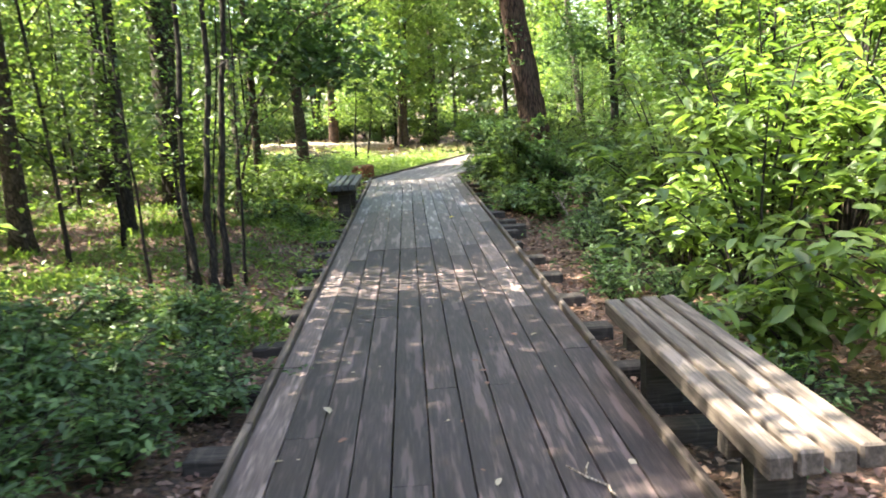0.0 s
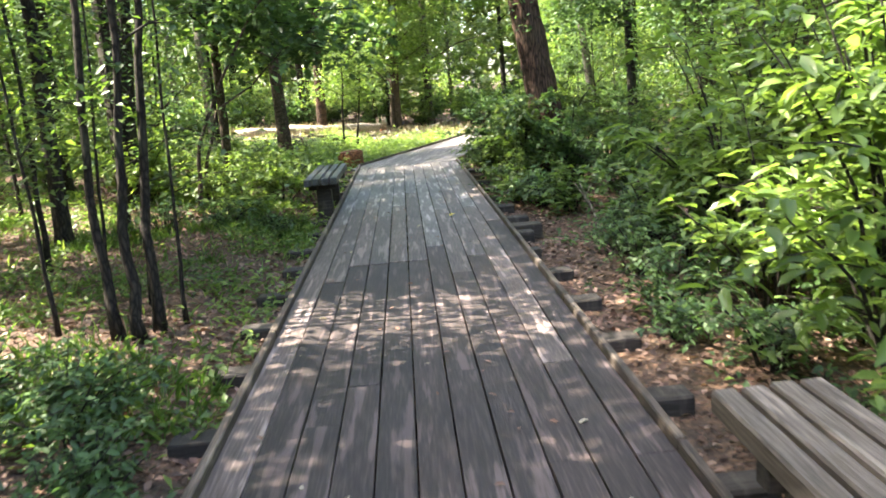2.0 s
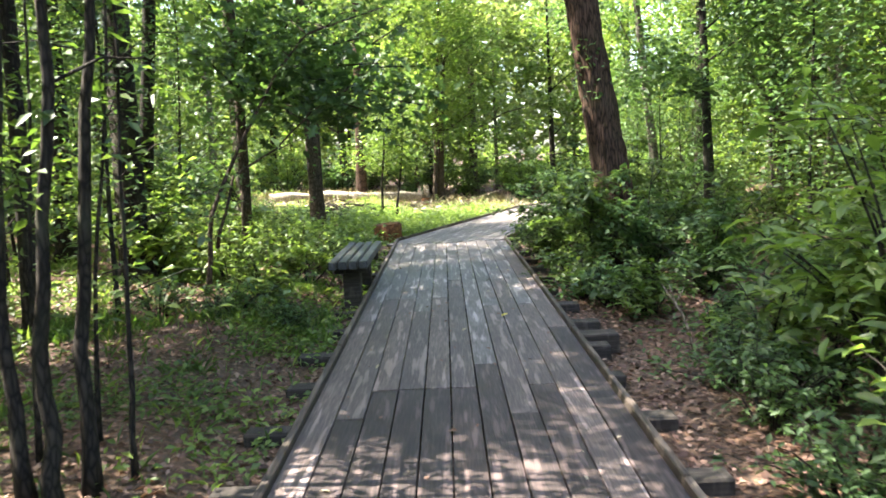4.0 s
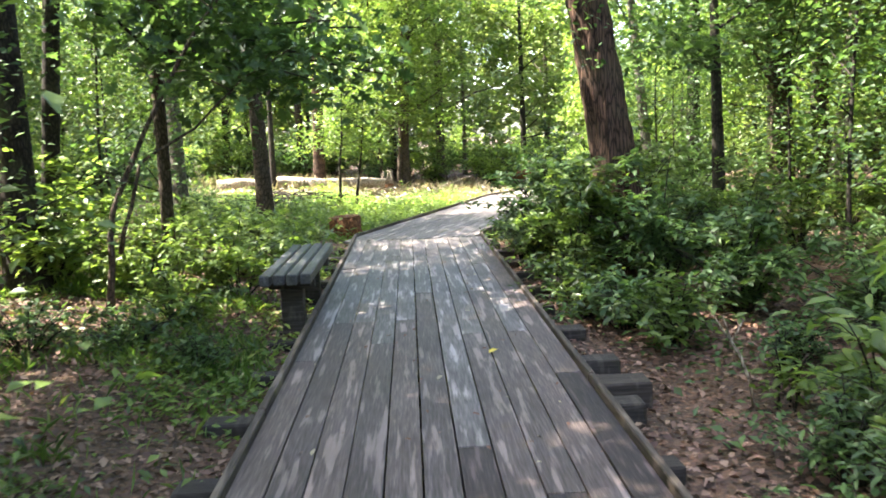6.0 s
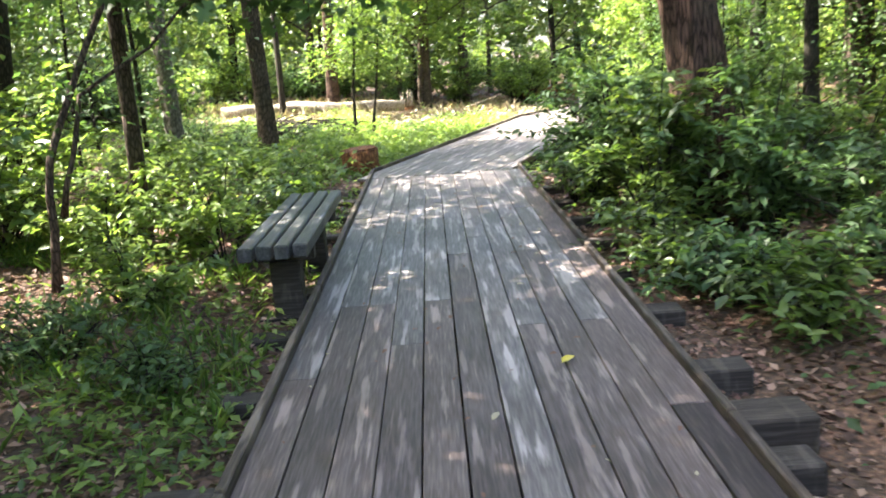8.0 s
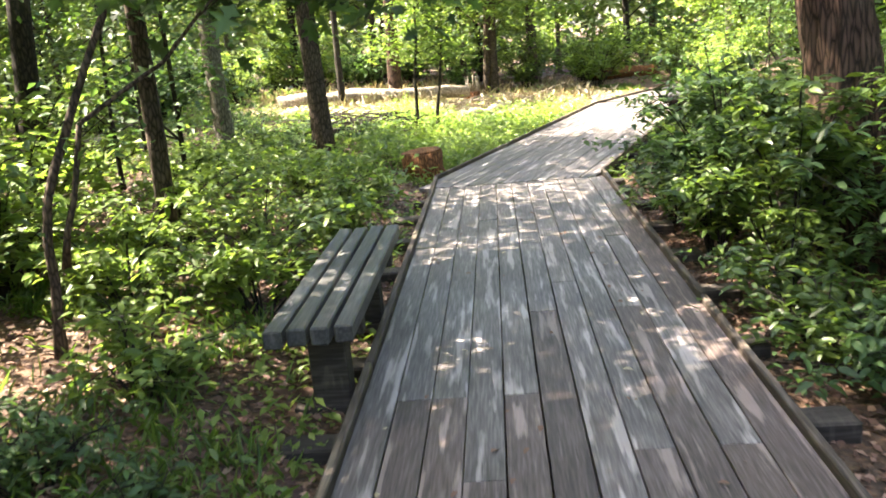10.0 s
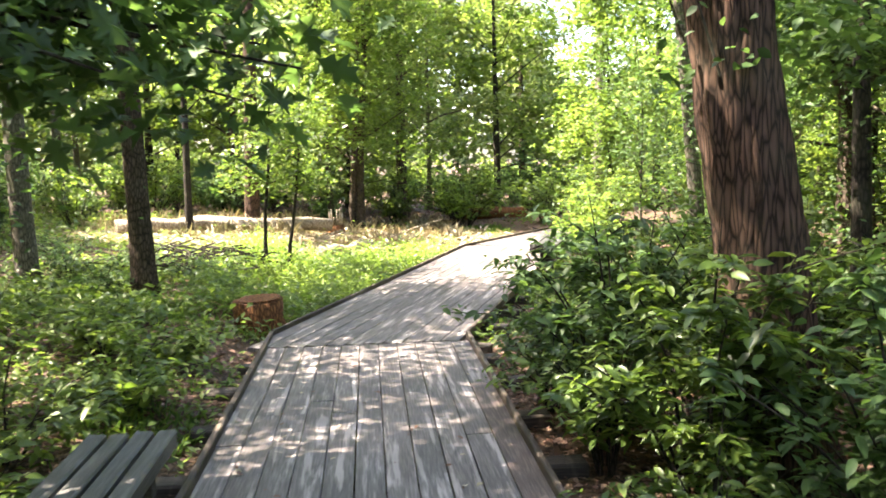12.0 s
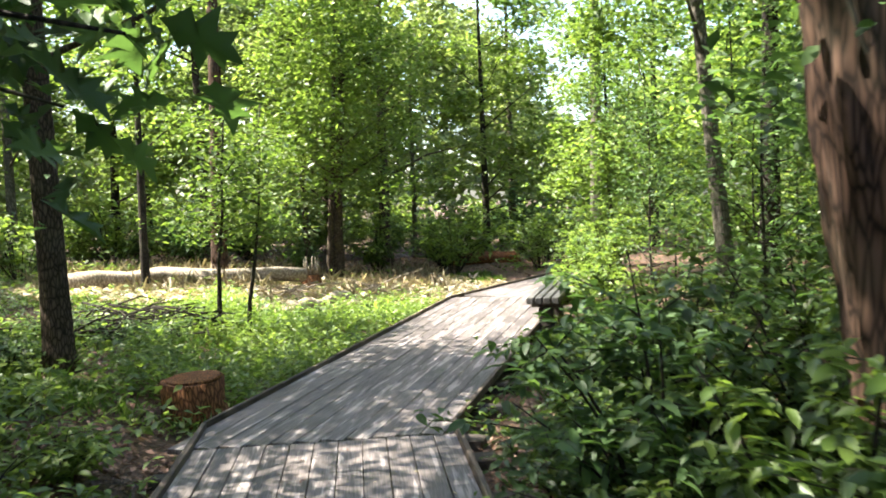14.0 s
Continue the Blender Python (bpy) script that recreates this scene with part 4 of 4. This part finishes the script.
cover("dead_wood_chips", 15000, (-7.5, 3.4, 26.5, 34), 0.2, M_STRAW, "bleached chips, straw and broken twigs littering the sunny clearing", 311, 0.04, 0.3, density=lambda x, y: 1.0 if in_clearing(x, y) else 0.0)
cover("feathery_weeds", 17000, (-2.2, 2.2, 20.4, 27.2), 0.085, M_LEAF_BRIGHT, "soft feathery green weeds growing beside the boardwalk", 312, 0.17, 0.4, density=patchy(0.6, 31.0, -0.15))


# ---- small things ----
def climbing_vine(x, y, lean, r, z0, z1, n, seed, material):
    """Leaves that cling round a trunk."""
    rng = np.random.default_rng(seed)
    root = thing("climbing_vine", pose(x, y, ground_z(x, y)), "green vine clinging to the bark of a trunk", "vine")
    bm = bmesh.new()
    line = []
    for i in range(40):
        h = z0 + (z1 - z0) * i / 39
        w = 3.9 + 0.5 * math.sin(h * 1.3)
        line.append(Vector((lean[0] * h + math.cos(w) * (r + 0.012), lean[1] * h + math.sin(w) * (r + 0.012), h)))
    tube(bm, line, [0.008] * 40, 5, cap=False)
    part("vine_stem", bm, M_BARK_DARK, root)
    h = z0 + (z1 - z0) * rng.uniform(0, 1, n)
    w = rng.normal(4.1, 0.75, n)
    rr = r + np.abs(rng.normal(0.02, 0.07, n))
    p = np.stack([lean[0] * h + np.cos(w) * rr, lean[1] * h + np.sin(w) * rr, h], 1)
    part("foliage", leaves("foliage", p, rng.uniform(0.05, 0.1, n), rng, 0.65, 0.5, True, flat=0.4), material, root)


climbing_vine(2.4, 15.2, (-0.155, 0), 0.27, 2.3, 3.1, 60, 401, M_LEAF_DARK)
climbing_vine(7.9, 23.6, (-0.03, 0), 0.34, 0.4, 5.5, 1500, 402, M_LEAF_DARK)
climbing_vine(5.6, 29.5, (-0.02, 0), 0.1, 0.2, 3.5, 900, 403, M_LEAF_BRIGHT)


def forked_stick():
    root = thing("dead_stick", pose(2.03, 11.0, ground_z(2.03, 11.0) - 0.02), "bleached forked dead stick standing in leaf litter", "stick")
    bm = bmesh.new()
    tube(bm, [Vector((0, 0, 0)), Vector((-0.03, 0, 0.2)), Vector((-0.1, 0, 0.38)), Vector((-0.16, 0, 0.47))], [0.009, 0.009, 0.011, 0.012], 6)
    part("stem", bm, M_DEADWOOD, root)
    for e in ((-0.27, 0, 0.64), (-0.2, 0.02, 0.63), (-0.07, 0.0, 0.6)):
        bm = bmesh.new()
        tube(bm, [Vector((-0.15, 0, 0.46)), Vector(e)], [0.009, 0.004], 5)
        part("prong", bm, M_DEADWOOD, root)


forked_stick()


def brush_pile(x, y, r, n, seed, material, label):
    rng = random.Random(seed)
    root = thing("brush_pile", pose(x, y, ground_z(x, y)), label, "brush pile")
    for i in range(n):
        w, ln = rng.uniform(0, 6.28), rng.uniform(0.5, 1.5)
        c = Vector((rng.gauss(0, r * 0.5), rng.gauss(0, r * 0.4), abs(rng.gauss(0.14, 0.12)) + 0.02))
        d = Vector((math.cos(w), math.sin(w) * 0.6, rng.uniform(-0.2, 0.35))) * ln / 2
        a, b = c - d, c + d
        a.z, b.z = max(a.z, 0.01), max(b.z, 0.01)
        bm = bmesh.new()
        tube(bm, [a, a.lerp(b, 0.5) + Vector((0, 0, rng.uniform(-0.02, 0.08))), b], [0.016, 0.012, 0.005], 5)
        part("dead_branch", bm, material, root)


brush_pile(-2.75, 23.6, 1.0, 85, 1, M_BARK_DARK, "tangled heap of dark dead branches")
brush_pile(-1.0, 29.2, 0.9, 26, 2, M_DEADWOOD, "scattered bleached dead branches in the clearing")
brush_pile(0.7, 28.8, 0.6, 18, 3, M_DEADWOOD, "bleached broken branches beside the boardwalk")


def splintered_stump(x, y):
    root = thing("tree_stump", pose(x, y, ground_z(x, y) - 0.03), "splintered orange stump of a snapped trunk", "stump")
    bm = bmesh.new()
    tube(bm, [Vector((0, 0, 0)), Vector((0, 0, 0.2)), Vector((0, 0, 0.35))], [0.3, 0.22, 0.2], 14, 0.2, 5.0)
    part("body", bm, M_STUMP, root)
    rng = random.Random(6)
    for i in range(14):
        w = i * 0.45
        b = Vector((math.cos(w) * 0.15, math.sin(w) * 0.15, 0.3))
        bm = bmesh.new()
        tube(bm, [b, b * 1.15 + Vector((0, 0, rng.uniform(0.15, 0.5)))], [0.045, 0.008], 4)
        part("splinter", bm, M_DEADWOOD, root)


splintered_stump(-0.8, 31.9)


def deck_leaf(x, y, size, turn, material, label):
    rng = np.random.default_rng(int(abs(x * 100) + y * 10))
    me = leaves("fallen_leaf", np.array([[0.0, 0, 0]]), np.array([size]), rng, 0.6, 0.05, True, np.array([[1.0, 0, 0.05]]), 0.98)
    me.materials.append(material)
    ob = tagged(new("fallen_leaf", me), label, "leaf", "fallen leaves on the deck")
    ob.matrix_basis = pose(x, y, 0.008, 0, 0, turn)


lr = random.Random(21)
for i in range(150):
    deck_leaf(lr.uniform(-0.85, 0.9), lr.uniform(2.2, 18.5), lr.uniform(0.022, 0.06), lr.uniform(0, 360), M_DRY if i % 3 else M_STRAW, "small dry leaf fallen on the deck")
deck_leaf(0.42, 11.75, 0.09, 40, M_LEAF_YELLOW, "yellow leaf fallen on the deck")
deck_leaf(-0.6, 4.3, 0.08, 130, M_STRAW, "pale dry leaf fallen on the deck")


def deck_twig(x, y, turn):
    root = thing("fallen_twig", pose(x, y, 0.012, 0, 0, turn), "pale forked twig lying on the deck", "twig")
    for a, b in (((0, 0, 0), (0.24, 0.02, 0.01)), ((0.12, 0.01, 0.005), (0.2, -0.07, 0.01)), ((0.0, 0, 0), (-0.1, 0.05, 0.01))):
        bm = bmesh.new()
        tube(bm, [Vector(a), Vector(a).lerp(Vector(b), 0.5) + Vector((0, 0.01, 0)), Vector(b)], [0.006, 0.005, 0.003], 5)
        part("twig_arm", bm, M_DEADWOOD, root)


deck_twig(0.62, 3.25, 120)

cover("leaf_litter", 16000, (-3.8, -1.05, 2.5, 19), 0.055, M_DRY, "reddish-brown fallen leaves beside the boardwalk", 321, 0.014, 0.6)
cover("leaf_litter", 14000, (1.05, 3.6, 2.5, 19), 0.055, M_DRY, "reddish-brown fallen leaves beside the boardwalk", 322, 0.014, 0.6)
cover("low_plants", 5000, (-4, -1.1, 6, 13), 0.06, M_LEAF, "scattered small seedlings in the litter", 323, 0.06, 0.5, density=patchy(0.9, 15.0, 0.1))
